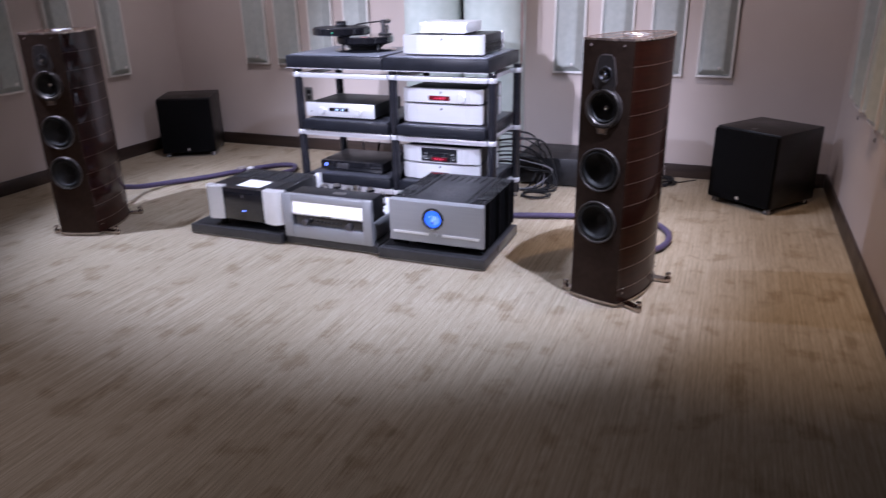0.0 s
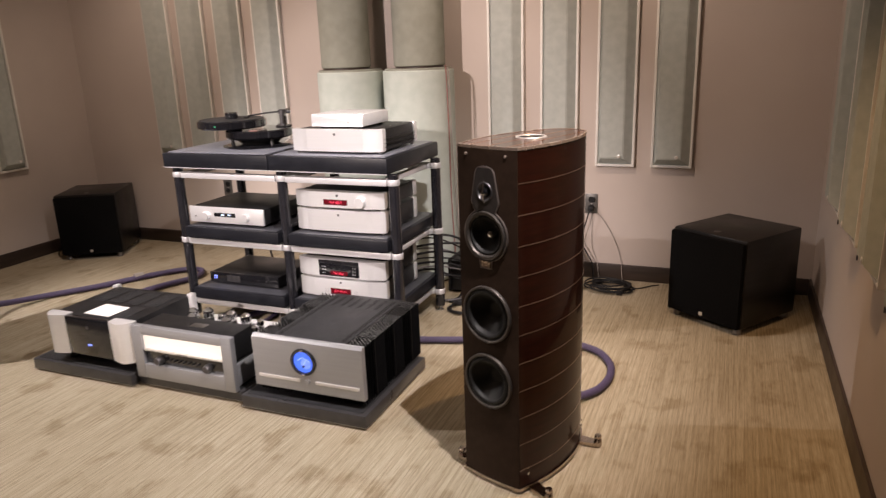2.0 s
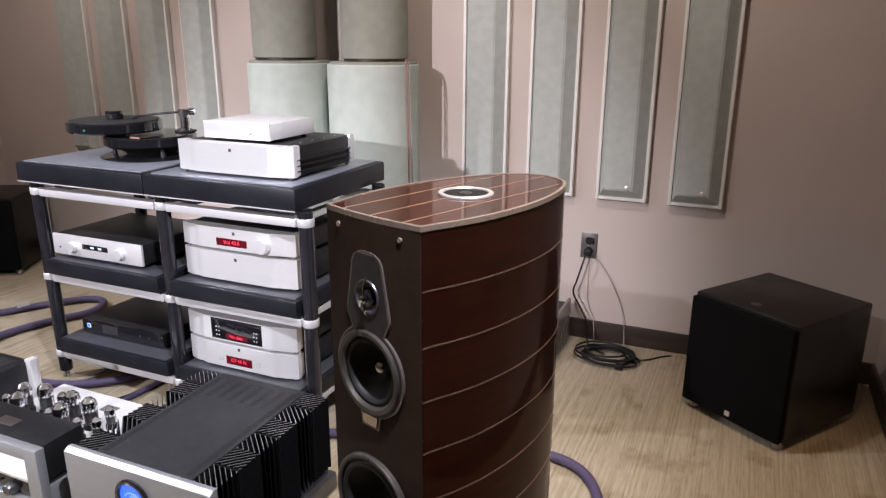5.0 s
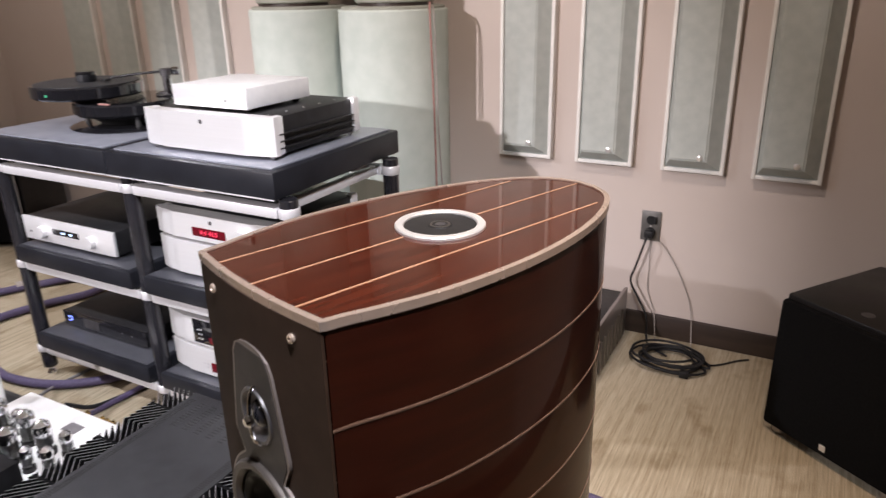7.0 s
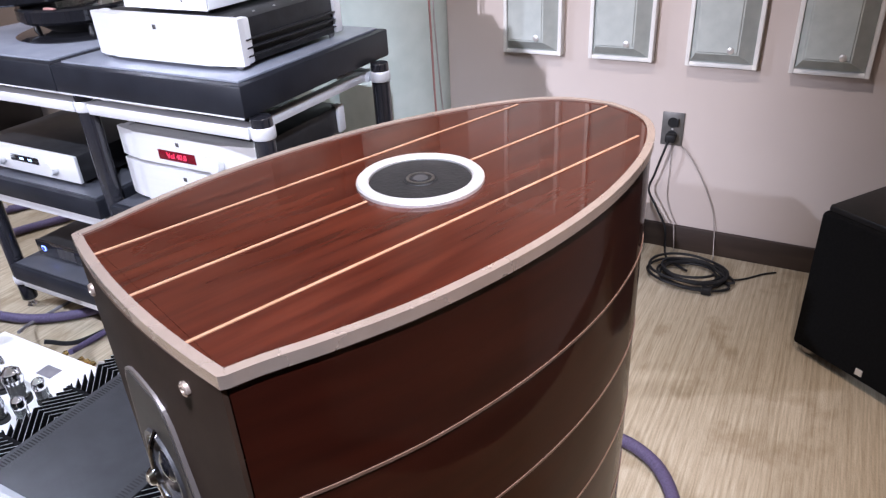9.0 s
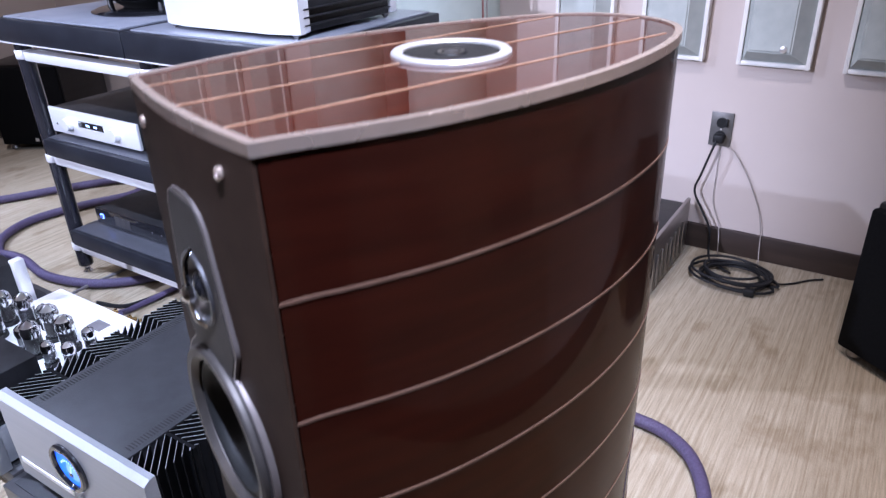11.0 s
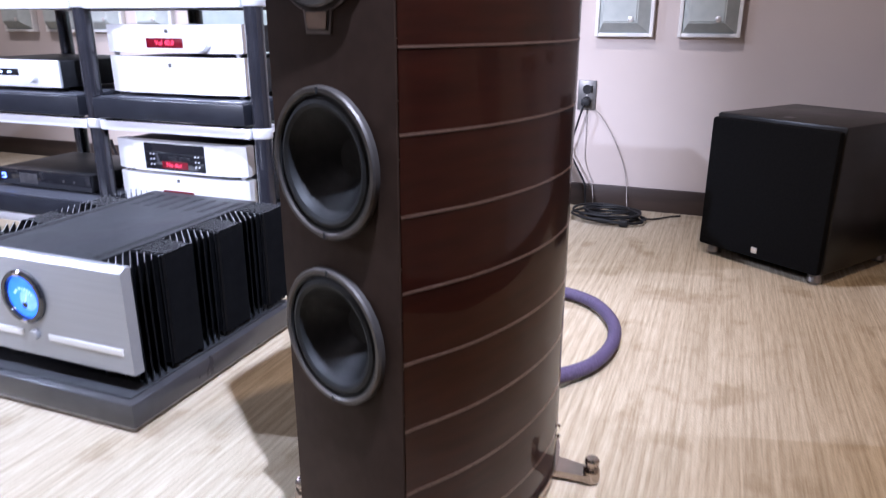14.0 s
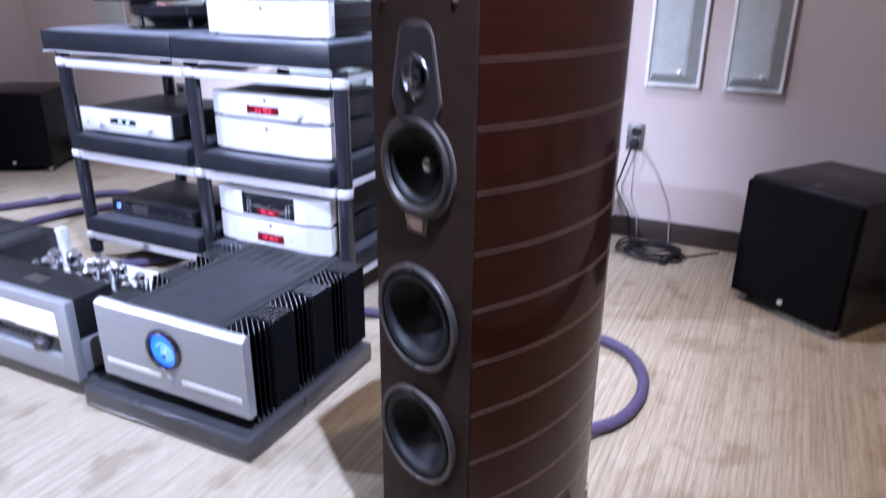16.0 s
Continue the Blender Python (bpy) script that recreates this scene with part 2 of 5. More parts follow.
M = {
    "carpet": carpet_material(),
    "wall": material("wall_paint", (0.50, 0.43, 0.395), 0.85, second=(0.54, 0.47, 0.43), scale=(1.5, 1.5, 1.5), bump=0.12, bump_scale=140, spec=0.25),
    "ceiling": material("ceiling_paint", (0.62, 0.60, 0.57), 0.9, second=(0.66, 0.64, 0.61), scale=(2, 2, 2), bump=0.1),
    "base": material("baseboard_wood", (0.030, 0.020, 0.016), 0.45, second=(0.050, 0.033, 0.026), scale=(3, 3, 30), bump=0.1, vary=0.12),
    "fabric": material("panel_fabric", (0.40, 0.43, 0.41), 0.95, second=(0.45, 0.48, 0.455), scale=(25, 25, 25), bump=0.45, bump_scale=420, spec=0.15),
    "frame": material("panel_frame_paint", (0.74, 0.72, 0.69), 0.5, second=(0.80, 0.78, 0.75), scale=(12, 12, 12), vary=0.1, bump=0.05),
    "trap": material("trap_fabric", (0.45, 0.50, 0.455), 0.95, second=(0.50, 0.545, 0.50), scale=(14, 14, 14), bump=0.5, bump_scale=500, spec=0.15),
    "trap_dark": material("trap_dark_fabric", (0.27, 0.275, 0.235), 0.95, second=(0.31, 0.315, 0.27), scale=(14, 14, 14), bump=0.5, bump_scale=500, spec=0.15),
    "curtain": material("curtain_cloth", (0.010, 0.010, 0.012), 0.9, second=(0.018, 0.017, 0.018), scale=(20, 20, 4), bump=0.3, spec=0.2),
    # one veneer in two tones: cabinet sides darkened for shade, top left lighter
    "wood": wood_material("shaded_red_wood_veneer", (0.0135, 0.0022, 0.0010), (0.0225, 0.0038, 0.0016), (9, 9, 70), coat=0.5),
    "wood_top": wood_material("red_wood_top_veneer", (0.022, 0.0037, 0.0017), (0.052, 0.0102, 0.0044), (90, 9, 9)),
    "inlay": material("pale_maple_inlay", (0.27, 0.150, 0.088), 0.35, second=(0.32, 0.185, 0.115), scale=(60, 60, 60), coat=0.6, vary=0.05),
    # same maple as the top lines, darkened to stand for shade on the sides
    "band": material("shaded_maple_inlay", (0.092, 0.050, 0.034), 0.45, second=(0.110, 0.062, 0.043), scale=(60, 60, 60), coat=0.6, vary=0.05),
    "leather": material("brown_leather", (0.0255, 0.0140, 0.0090), 0.62, second=(0.033, 0.0186, 0.0122), scale=(40, 40, 40), bump=0.08, bump_scale=900, vary=0.08, spec=0.13),
    "alu": material("brushed_aluminium", (0.76, 0.74, 0.72), 0.32, 0.7, second=(0.78, 0.76, 0.74), scale=(4, 200, 200), vary=0.06),
    "alu_rim": material("satin_champagne_aluminium", (0.50, 0.39, 0.32), 0.27, 0.72, second=(0.55, 0.43, 0.355), scale=(60, 60, 60), vary=0.08),
    "silver": material("satin_silver_faceplate", (0.83, 0.83, 0.84), 0.33, 0.55, second=(0.85, 0.85, 0.86), scale=(3, 150, 150), vary=0.05),
    "grey_face": material("grey_anodised_faceplate", (0.37, 0.38, 0.40), 0.40, 0.6, second=(0.39, 0.40, 0.42), scale=(3, 160, 160), vary=0.06),
    "pale": material("pale_silver_lacquer", (0.74, 0.74, 0.74), 0.4, 0.3, second=(0.78, 0.78, 0.78), scale=(40, 40, 40), vary=0.06),
    "chrome": material("polished_chrome", (0.82, 0.82, 0.84), 0.08, 1.0, second=(0.78, 0.78, 0.80), scale=(30, 30, 30)),
    "dark_metal": material("dark_grey_metal", (0.11, 0.105, 0.11), 0.36, 0.8, second=(0.15, 0.145, 0.15), scale=(60, 60, 60), vary=0.08),
    "plate": material("graphite_driver_plate", (0.030, 0.025, 0.024), 0.48, 0.15, second=(0.038, 0.032, 0.030), scale=(50, 50, 50), bump=0.1, vary=0.08, spec=0.3),
    "rubber": material("black_rubber", (0.008, 0.008, 0.008), 0.55, second=(0.012, 0.012, 0.012), scale=(40, 40, 40), vary=0.1, spec=0.3),
    "cone": material("black_paper_cone", (0.008, 0.008, 0.008), 0.55, second=(0.013, 0.012, 0.012), scale=(90, 90, 90), bump=0.2, bump_scale=300, vary=0.12, spec=0.3),
    "black_metal": material("black_anodised_metal", (0.012, 0.012, 0.013), 0.42, 0.3, second=(0.019, 0.019, 0.021), scale=(30, 30, 30), bump=0.15, vary=0.1),
    "cover": material("charcoal_powder_coat", (0.019, 0.0195, 0.022), 0.5, 0.2, second=(0.026, 0.027, 0.030), scale=(25, 25, 25), bump=0.25, bump_scale=600, vary=0.1),
    "slot": material("vent_slot_dark", (0.004, 0.004, 0.004), 0.8, second=(0.006, 0.006, 0.006), scale=(9, 9, 9)),
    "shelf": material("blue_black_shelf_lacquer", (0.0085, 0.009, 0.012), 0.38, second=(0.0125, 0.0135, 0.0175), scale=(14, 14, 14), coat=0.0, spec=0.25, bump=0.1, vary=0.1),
    # paler than the board edges: light from above put into the colour
    "shelf_top": material("lit_grey_shelf_top", (0.15, 0.16, 0.19), 0.32, second=(0.18, 0.19, 0.22), scale=(20, 20, 20), vary=0.08, bump=0.08),
    "post": material("gloss_black_post", (0.012, 0.012, 0.015), 0.2, second=(0.018, 0.018, 0.022), scale=(20, 20, 20), coat=0.5, vary=0.05),
    "rail": material("white_silver_rail", (0.58, 0.575, 0.59), 0.38, 0.35, second=(0.62, 0.615, 0.63), scale=(4, 120, 120), vary=0.08),
    "plinth": material("dark_plinth_lacquer", (0.032, 0.031, 0.034), 0.3, second=(0.043, 0.042, 0.045), scale=(18, 18, 18), coat=0.25, vary=0.08, bump=0.08),
    "sub": material("black_cloth_grille", (0.0045, 0.0045, 0.005), 0.95, second=(0.007, 0.007, 0.0075), scale=(120, 120, 120), bump=0.5, bump_scale=600, spec=0.06),
    "sub_body": material("black_ash_cabinet", (0.008, 0.007, 0.007), 0.34, second=(0.013, 0.0115, 0.011), scale=(4, 4, 60), bump=0.2, vary=0.1, spec=0.35),
    "gloss": material("gloss_black_acrylic", (0.008, 0.008, 0.010), 0.08, second=(0.012, 0.012, 0.014), scale=(10, 10, 10), coat=0.8),
    "red_lcd": material("red_display_window", (0.04, 0.002, 0.005), 0.25, emit=(0.75, 0.004, 0.035), emit_strength=0.08, second=(0.07, 0.003, 0.007), scale=(60, 60, 60)),
    "red_text": material("red_lit_text", (0.35, 0.02, 0.04), 0.4, emit=(1.0, 0.05, 0.12), emit_strength=1.0),
    "blue": material("blue_lit_meter", (0.03, 0.12, 0.5), 0.3, emit=(0.025, 0.13, 1.0), emit_strength=1.1, second=(0.05, 0.2, 0.6), scale=(40, 40, 40)),
    "blue_dot": material("blue_indicator", (0.1, 0.15, 0.6), 0.3, emit=(0.15, 0.25, 1.0), emit_strength=4.0),
    "meter_pale": material("pale_blue_scale_plate", (0.2, 0.35, 0.7), 0.35, emit=(0.06, 0.20, 1.0), emit_strength=0.8, second=(0.3, 0.45, 0.8), scale=(90, 90, 90)),
    "meter_mark": material("pale_meter_scale", (0.6, 0.8, 1.0), 0.4, emit=(0.25, 0.5, 1.0), emit_strength=0.8),
    "window": material("white_lit_meter_window", (0.8, 0.8, 0.78), 0.3, emit=(1.0, 0.98, 0.93), emit_strength=0.45, second=(0.84, 0.84, 0.82), scale=(12, 12, 12)),
    "paper": material("white_paper", (0.80, 0.80, 0.78), 0.8, second=(0.84, 0.84, 0.82), scale=(30, 30, 30)),
    "purple": material("purple_braided_hose", (0.050, 0.036, 0.085), 0.6, second=(0.085, 0.065, 0.13), scale=(220, 220, 220), bump=0.7, bump_scale=500, vary=0.1),
    "black_cable": material("black_cable_jacket", (0.006, 0.006, 0.007), 0.55, second=(0.010, 0.010, 0.011), scale=(40, 40, 40), vary=0.08, spec=0.3),
    "white_cable": material("pale_cable_jacket", (0.30, 0.265, 0.24), 0.5, second=(0.35, 0.31, 0.285), scale=(40, 40, 40)),
    "red_cable": material("rose_cable_jacket", (0.30, 0.14, 0.12), 0.5, second=(0.36, 0.18, 0.16), scale=(40, 40, 40)),
    "gold": material("gold_plated_connector", (0.80, 0.56, 0.22), 0.2, 1.0, second=(0.72, 0.50, 0.20), scale=(30, 30, 30)),
    "steel": material("brushed_steel_plate", (0.36, 0.34, 0.33), 0.35, 1.0, second=(0.42, 0.40, 0.39), scale=(5, 5, 160), vary=0.06),
    "deck": material("white_tube_deck", (0.78, 0.78, 0.77), 0.35, 0.1, second=(0.82, 0.82, 0.81), scale=(30, 30, 30), vary=0.08),
    "mirror_tube": material("silvered_tube_top", (0.78, 0.78, 0.80), 0.13, 1.0, second=(0.82, 0.82, 0.84), scale=(30, 30, 30)),
    "green": material("green_indicator", (0.02, 0.25, 0.12), 0.3, emit=(0.05, 0.8, 0.4), emit_strength=0.3),
    "ring": material("brushed_driver_ring", (0.085, 0.074, 0.067), 0.44, 0.7, second=(0.100, 0.088, 0.080), scale=(60, 60, 60), vary=0.06),
    "champagne_gloss": material("polished_champagne_metal", (0.40, 0.345, 0.31), 0.16, 1.0, second=(0.45, 0.39, 0.35), scale=(60, 60, 60), vary=0.05),
    "plate_rim": material("satin_plate_rim", (0.175, 0.147, 0.134), 0.36, 0.6, second=(0.20, 0.168, 0.154), scale=(60, 60, 60), vary=0.06),
    "fin": material("black_anodised_fin", (0.0035, 0.0035, 0.004), 0.6, second=(0.0055, 0.0055, 0.006), scale=(40, 40, 40), vary=0.08, spec=0.05),
    "fin_edge": material("bare_machined_edge", (0.42, 0.42, 0.43), 0.35, 0.8, second=(0.50, 0.50, 0.51), scale=(90, 90, 90)),
    "outlet": material("dark_grey_cover_plate", (0.13, 0.125, 0.12), 0.4, 0.6, second=(0.16, 0.155, 0.15), scale=(60, 60, 60), vary=0.06),
    # lower shelf tops, darkened for the shade between the boards
    "shelf_mid": material("shaded_shelf_top", (0.042, 0.044, 0.052), 0.35, second=(0.052, 0.054, 0.063), scale=(20, 20, 20), vary=0.08, bump=0.08),
    "wire_grey": material("grey_lead", (0.14, 0.13, 0.14), 0.5, second=(0.19, 0.18, 0.19), scale=(40, 40, 40)),
}


def glass_material():
    m = bpy.data.materials.new("tube_glass")
    m.use_nodes = True
    p = m.node_tree.nodes["Principled BSDF"]
    p.inputs["Base Color"].default_value = (0.9, 0.92, 0.92, 1)
    p.inputs["Roughness"].default_value, p.inputs["IOR"].default_value, p.inputs["Transmission Weight"].default_value = 0.03, 1.45, 1.0
    return m


M["glass"] = glass_material()


# ---------------------------------------------------------------- mesh helpers
def finish(name, bm, mat, angle=32):
    bmesh.ops.recalc_face_normals(bm, faces=bm.faces)
    lim = radians(angle)
    for f in bm.faces:
        f.smooth = True
    for e in bm.edges:
        e.smooth = len(e.link_faces) == 2 and e.calc_face_angle(0) < lim
    me = bpy.data.meshes.new(name)
    bm.to_mesh(me)
    bm.free()
    me.materials.append(M[mat])
    return me


def part(name, bm, mat, parent, label=""):
    ob = new(name, finish(name, bm, mat))
    ob.parent = parent
    return tagged(ob, label)


def thing(name, label, category, m=None, group="", kind=""):
    ob = new(name)
    ob.empty_display_size = 0.05
    if m is not None:
        ob.matrix_world = m
    return tagged(ob, label, category, group, kind)


def solid(name, bm, mat, label, category="", kind="", m=None, group=""):
    ob = new(name, finish(name, bm, mat))
    if m is not None:
        ob.matrix_world = m
    return tagged(ob, label, category, group, kind)


def box(x0, x1, y0, y1, z0, z1, r=0.0, bm=None, seg=2):
    bm = bm or bmesh.new()
    made = bmesh.ops.create_cube(bm, size=1, matrix=Matrix.Translation(((x0 + x1) / 2, (y0 + y1) / 2, (z0 + z1) / 2)) @ Matrix.Diagonal((x1 - x0, y1 - y0, z1 - z0, 1)))
    if r:
        edges = list({e for v in made["verts"] for e in v.link_edges})
        bmesh.ops.bevel(bm, geom=edges, offset=r, segments=seg, profile=0.5, affect="EDGES")
    return bm


def lathe(profile, n=40, m=None, bm=None):
    """A turned solid about local z from (radius, height) pairs."""
    bm = bm or bmesh.new()
    m = m or Matrix.Identity(4)
    rings = []
    for r, z in profile:
        if r < 1e-6:
            rings.append([bm.verts.new(m @ Vector((0, 0, z)))])
        else:
            rings.append([bm.verts.new(m @ Vector((r * math.cos(2 * math.pi * k / n), r * math.sin(2 * math.pi * k / n), z))) for k in range(n)])
    for a, b in zip(rings, rings[1:]):
        for k in range(n):
            j = (k + 1) % n
            if len(a) == 1 and len(b) == 1:
                continue
            if len(a) == 1:
                bm.faces.new((a[0], b[j], b[k]))
            elif len(b) == 1:
                bm.faces.new((a[k], a[j], b[0]))
            else:
                bm.faces.new((a[k], a[j], b[j], b[k]))
    return bm


def cyl(r, z0, z1, m=None, n=32, b=0.0, bm=None):
    prof = [(0, z0), (r - b, z0), (r, z0 + b), (r, z1 - b), (r - b, z1), (0, z1)] if b else [(0, z0), (r, z0), (r, z1), (0, z1)]
    return lathe(prof, n, m, bm)


def front(x, y, z):
    """Turns a lathe's axis towards the viewer's side (local -y)."""
    return pose(x, y, z, 90, 0, 0)


def prism(outline, a, b, plane="xy", bm=None, inset=0.0):
    """An extruded outline; plane xy goes from z=a to b, plane xz from y=a to b. inset draws the end b in by scaling about its middle."""
    bm = bm or bmesh.new()
    cx, cy = sum(p[0] for p in outline) / len(outline), sum(p[1] for p in outline) / len(outline)

    def put(p, h, k):
        x, y = cx + (p[0] - cx) * k, cy + (p[1] - cy) * k
        return bm.verts.new((x, y, h) if plane == "xy" else (x, h, y))

    lo, hi = [put(p, a, 1) for p in outline], [put(p, b, 1 - inset) for p in outline]
    n = len(outline)
    for k in range(n):
        bm.faces.new((lo[k], lo[(k + 1) % n], hi[(k + 1) % n], hi[k]))
    bm.faces.new(lo)
    bm.faces.new(hi)
    return bm


def wall_strip(outer, inner, z0, z1, bm=None, closed=True):
    """A band of material between two outlines of equal length, from z0 to z1."""
    bm = bm or bmesh.new()
    n = len(outer)
    v = [[bm.verts.new((p[0], p[1], z)) for p in o] for o, z in ((outer, z0), (outer, z1), (inner, z1), (inner, z0))]
    for k in range(n if closed else n - 1):
        j = (k + 1) % n
        for q in range(4):
            a, b = v[q], v[(q + 1) % 4]
            bm.faces.new((a[k], a[j], b[j], b[k]))
    if not closed:
        bm.faces.new([v[q][0] for q in range(4)])
        bm.faces.new([v[q][-1] for q in range(4)])
    return bm


def spline(pts, per=8):
    """Catmull-Rom points through pts."""
    p = [Vector(q) for q in pts]
    p = [p[0] * 2 - p[1]] + p + [p[-1] * 2 - p[-2]]
    out = []
    for i in range(1, len(p) - 2):
        for k in range(per):
            t = k / per
            out.append(0.5 * ((2 * p[i]) + (p[i + 1] - p[i - 1]) * t + (2 * p[i - 1] - 5 * p[i] + 4 * p[i + 1] - p[i + 2]) * t * t
                              + (3 * p[i] - 3 * p[i + 1] + p[i + 2] - p[i - 1]) * t ** 3))
    return out + [p[-2]]


def hose(pts, r, n=12, per=8, bm=None):
    bm = bm or bmesh.new()
    c = spline(pts, per)
    up, rings = Vector((0, 0, 1)), []
    for i, q in enumerate(c):
        d = (c[min(i + 1, len(c) - 1)] - c[max(i - 1, 0)]).normalized()
        a = d.cross(up)
        a = a.normalized() if a.length > 1e-3 else Vector((1, 0, 0))
        b = a.cross(d)
        rings.append([bm.verts.new(q + r * (math.cos(2 * math.pi * k / n) * a + math.sin(2 * math.pi * k / n) * b)) for k in range(n)])
    for s, t in zip(rings, rings[1:]):
        for k in range(n):
            j = (k + 1) % n
            bm.faces.new((s[k], s[j], t[j], t[k]))
    bm.faces.new(rings[0])
    bm.faces.new(rings[-1])
    return bm


def words(text, height, m, mat, parent, name="lettering"):
    """Built-in lettering as a mesh; the text stands in local xz and faces -y."""
    data = bpy.data.curves.new(name, "FONT")
    data.body, data.size, data.extrude = text, height, 0.0004
    data.align_x, data.align_y = "CENTER", "CENTER"
    tmp = new(name, data)
    bpy.context.view_layer.update()
    me = bpy.data.meshes.new_from_object(tmp.evaluated_get(bpy.context.evaluated_depsgraph_get()))
    bpy.data.objects.remove(tmp)
    me.materials.clear()
    me.materials.append(M[mat])
    ob = new(name, me)
    ob.parent = parent
    ob.matrix_local = m @ pose(0, 0, 0, 90, 0, 0)
    return ob


# ---------------------------------------------------------------- the room
def room():
    solid("floor", box(WEST - 0.1, EAST + 0.1, SOUTH - 0.1, NORTH + 0.1, -0.1, 0.0), "carpet", "beige cut-pile carpet with brown lines and worn smudges", kind="structure")
    solid("ceiling", box(WEST - 0.1, EAST + 0.1, SOUTH - 0.1, NORTH + 0.1, TOP, TOP + 0.1), "ceiling", "plain off-white ceiling", kind="structure")
    solid("wall_north", box(WEST, EAST, NORTH, NORTH + 0.1, 0, TOP), "wall", "greige painted wall with acoustic panels", kind="structure")
    solid("wall_south", box(WEST, EAST, SOUTH - 0.1, SOUTH, 0, TOP), "wall", "greige painted wall", kind="structure")
    solid("wall_east", box(EAST, EAST + 0.1, SOUTH - 0.1, NORTH + 0.1, 0, TOP), "wall", "greige painted side wall with acoustic panels", kind="structure")
    solid("wall_west", box(WEST - 0.1, WEST, SOUTH - 0.1, NORTH + 0.1, 0, TOP), "wall", "greige painted side wall with acoustic panels", kind="structure")
    h, d = 0.098, 0.014
    for x0, x1, y0, y1 in ((WEST + d, EAST - d, NORTH - d, NORTH), (EAST - d, EAST, SOUTH, NORTH), (WEST, WEST + d, SOUTH, NORTH)):
        solid("baseboard", box(x0, x1, y0, y1, 0.0, h, 0.004), "base", "dark brown wooden baseboard along the wall", kind="structure")


room()


# ---------------------------------------------------------------- acoustic panels and column traps
def acoustic_panel(m, w, h):
    t = thing("acoustic_panel", "grey fabric acoustic panel in a white frame on the wall", "acoustic panel", m, "acoustic panels on the walls")
    f, d = 0.014, 0.034
    bm = box(-w / 2, -w / 2 + f, -d, 0, 0, h, 0.002)
    box(w / 2 - f, w / 2, -d, 0, 0, h, 0.002, bm)
    box(-w / 2 + f, w / 2 - f, -d + 0.001, 0, 0, f, 0.002, bm)
    box(-w / 2 + f, w / 2 - f, -d + 0.001, 0, h - f, h, 0.002, bm)
    part("frame", bm, "frame", t, "white painted frame")
    bm = bmesh.new()
    a, e = w / 2 - f - 0.001, 0.045
    lo = [bm.verts.new(p) for p in ((-a, -0.022, f), (a, -0.022, f), (a, -0.022, h - f), (-a, -0.022, h - f))]
    hi = [bm.verts.new(p) for p in ((-a + 0.022, -0.07, f + 0.04), (a - e, -0.07, f + 0.04), (a - e, -0.07, h - f - 0.04), (-a + 0.022, -0.07, h - f - 0.04))]
    for k in range(4):
        bm.faces.new((lo[k], lo[(k + 1) % 4], hi[(k + 1) % 4], hi[k]))
    bm.faces.new(hi)
    bm.faces.new(lo)
    bmesh.ops.bevel(bm, geom=[x for x in bm.edges if all(v.co.y < -0.06 for v in x.verts)], offset=0.004, segments=2, affect="EDGES")
    part("fabric", bm, "fabric", t)
    part("badge", lathe([(0, 0.0), (0.011, 0.0), (0.011, 0.003), (0.008, 0.0045), (0, 0.0045)], 20, front(0.030, -0.069, 0.066)), "alu", t, "small round metal badge")
    return t


PANEL_TOP = 2.2
first = acoustic_panel(pose(-0.783, NORTH, 0.707), 0.226, PANEL_TOP - 0.707)
for x in (-0.455, -0.120, 0.199, -3.44, -3.125, -2.805, -2.48):
    copy_thing(first, pose(x, NORTH, 0.707))
for y in (3.163, 3.643, 4.123, 4.603):
    copy_thing(first, pose(EAST, y, 0.67, 0, 0, -90))
for y in (3.72, 4.22, 4.71):
    copy_thing(first, pose(WEST, y, 0.67, 0, 0, 90))


def column_trap(x, r, z0, z1, mat, label):
    t = thing("column_trap", label, "bass trap", pose(x, NORTH - 0.225, z0), "column traps behind the rack")
    h = z1 - z0
    part("fabric_tube", lathe([(0, 0.012), (r - 0.004, 0.012), (r, 0.016), (r, h - 0.018), (r - 0.004, h - 0.012), (0, h - 0.012)], 64), mat, t)
    part("top_cap", lathe([(0, h - 0.0118), (r - 0.012, h - 0.0118), (r - 0.012, h - 0.003), (r - 0.02, h), (0, h)], 64), "trap_dark", t, "dark end cap")
    part("base_ring", lathe([(0, 0), (r - 0.01, 0), (r - 0.01, 0.0118), (0, 0.0118)], 48), "base", t)
    return t


column_trap(-1.737, 0.210, 0.0, 1.308, "trap", "pale grey-green fabric column bass trap on the floor")
column_trap(-1.272, 0.2155, 0.0, 1.308, "trap", "pale grey-green fabric column bass trap on the floor")
column_trap(-1.765, 0.155, 1.308, 2.45, "trap_dark", "narrower olive-grey fabric column standing on the trap below")
column_trap(-1.262, 0.155, 1.308, 2.45, "trap_dark", "narrower olive-grey fabric column standing on the trap below")
c = thing("hanging_cord", "thin rose and grey cords hanging down beside the column trap", "cord")
part("strand", hose([(-1.073, 5.155, 1.32), (-1.056, 5.125, 1.26), (-1.053, 5.135, 0.9), (-1.059, 5.155, 0.5), (-1.05, 5.185, 0.02)], 0.004, 8), "red_cable", c)
part("strand", hose([(-1.066, 5.165, 1.31), (-1.044, 5.135, 1.23), (-1.039, 5.145, 0.8), (-1.03, 5.175, 0.4), (-1.01, 5.215, 0.02)], 0.003, 8), "white_cable", c)


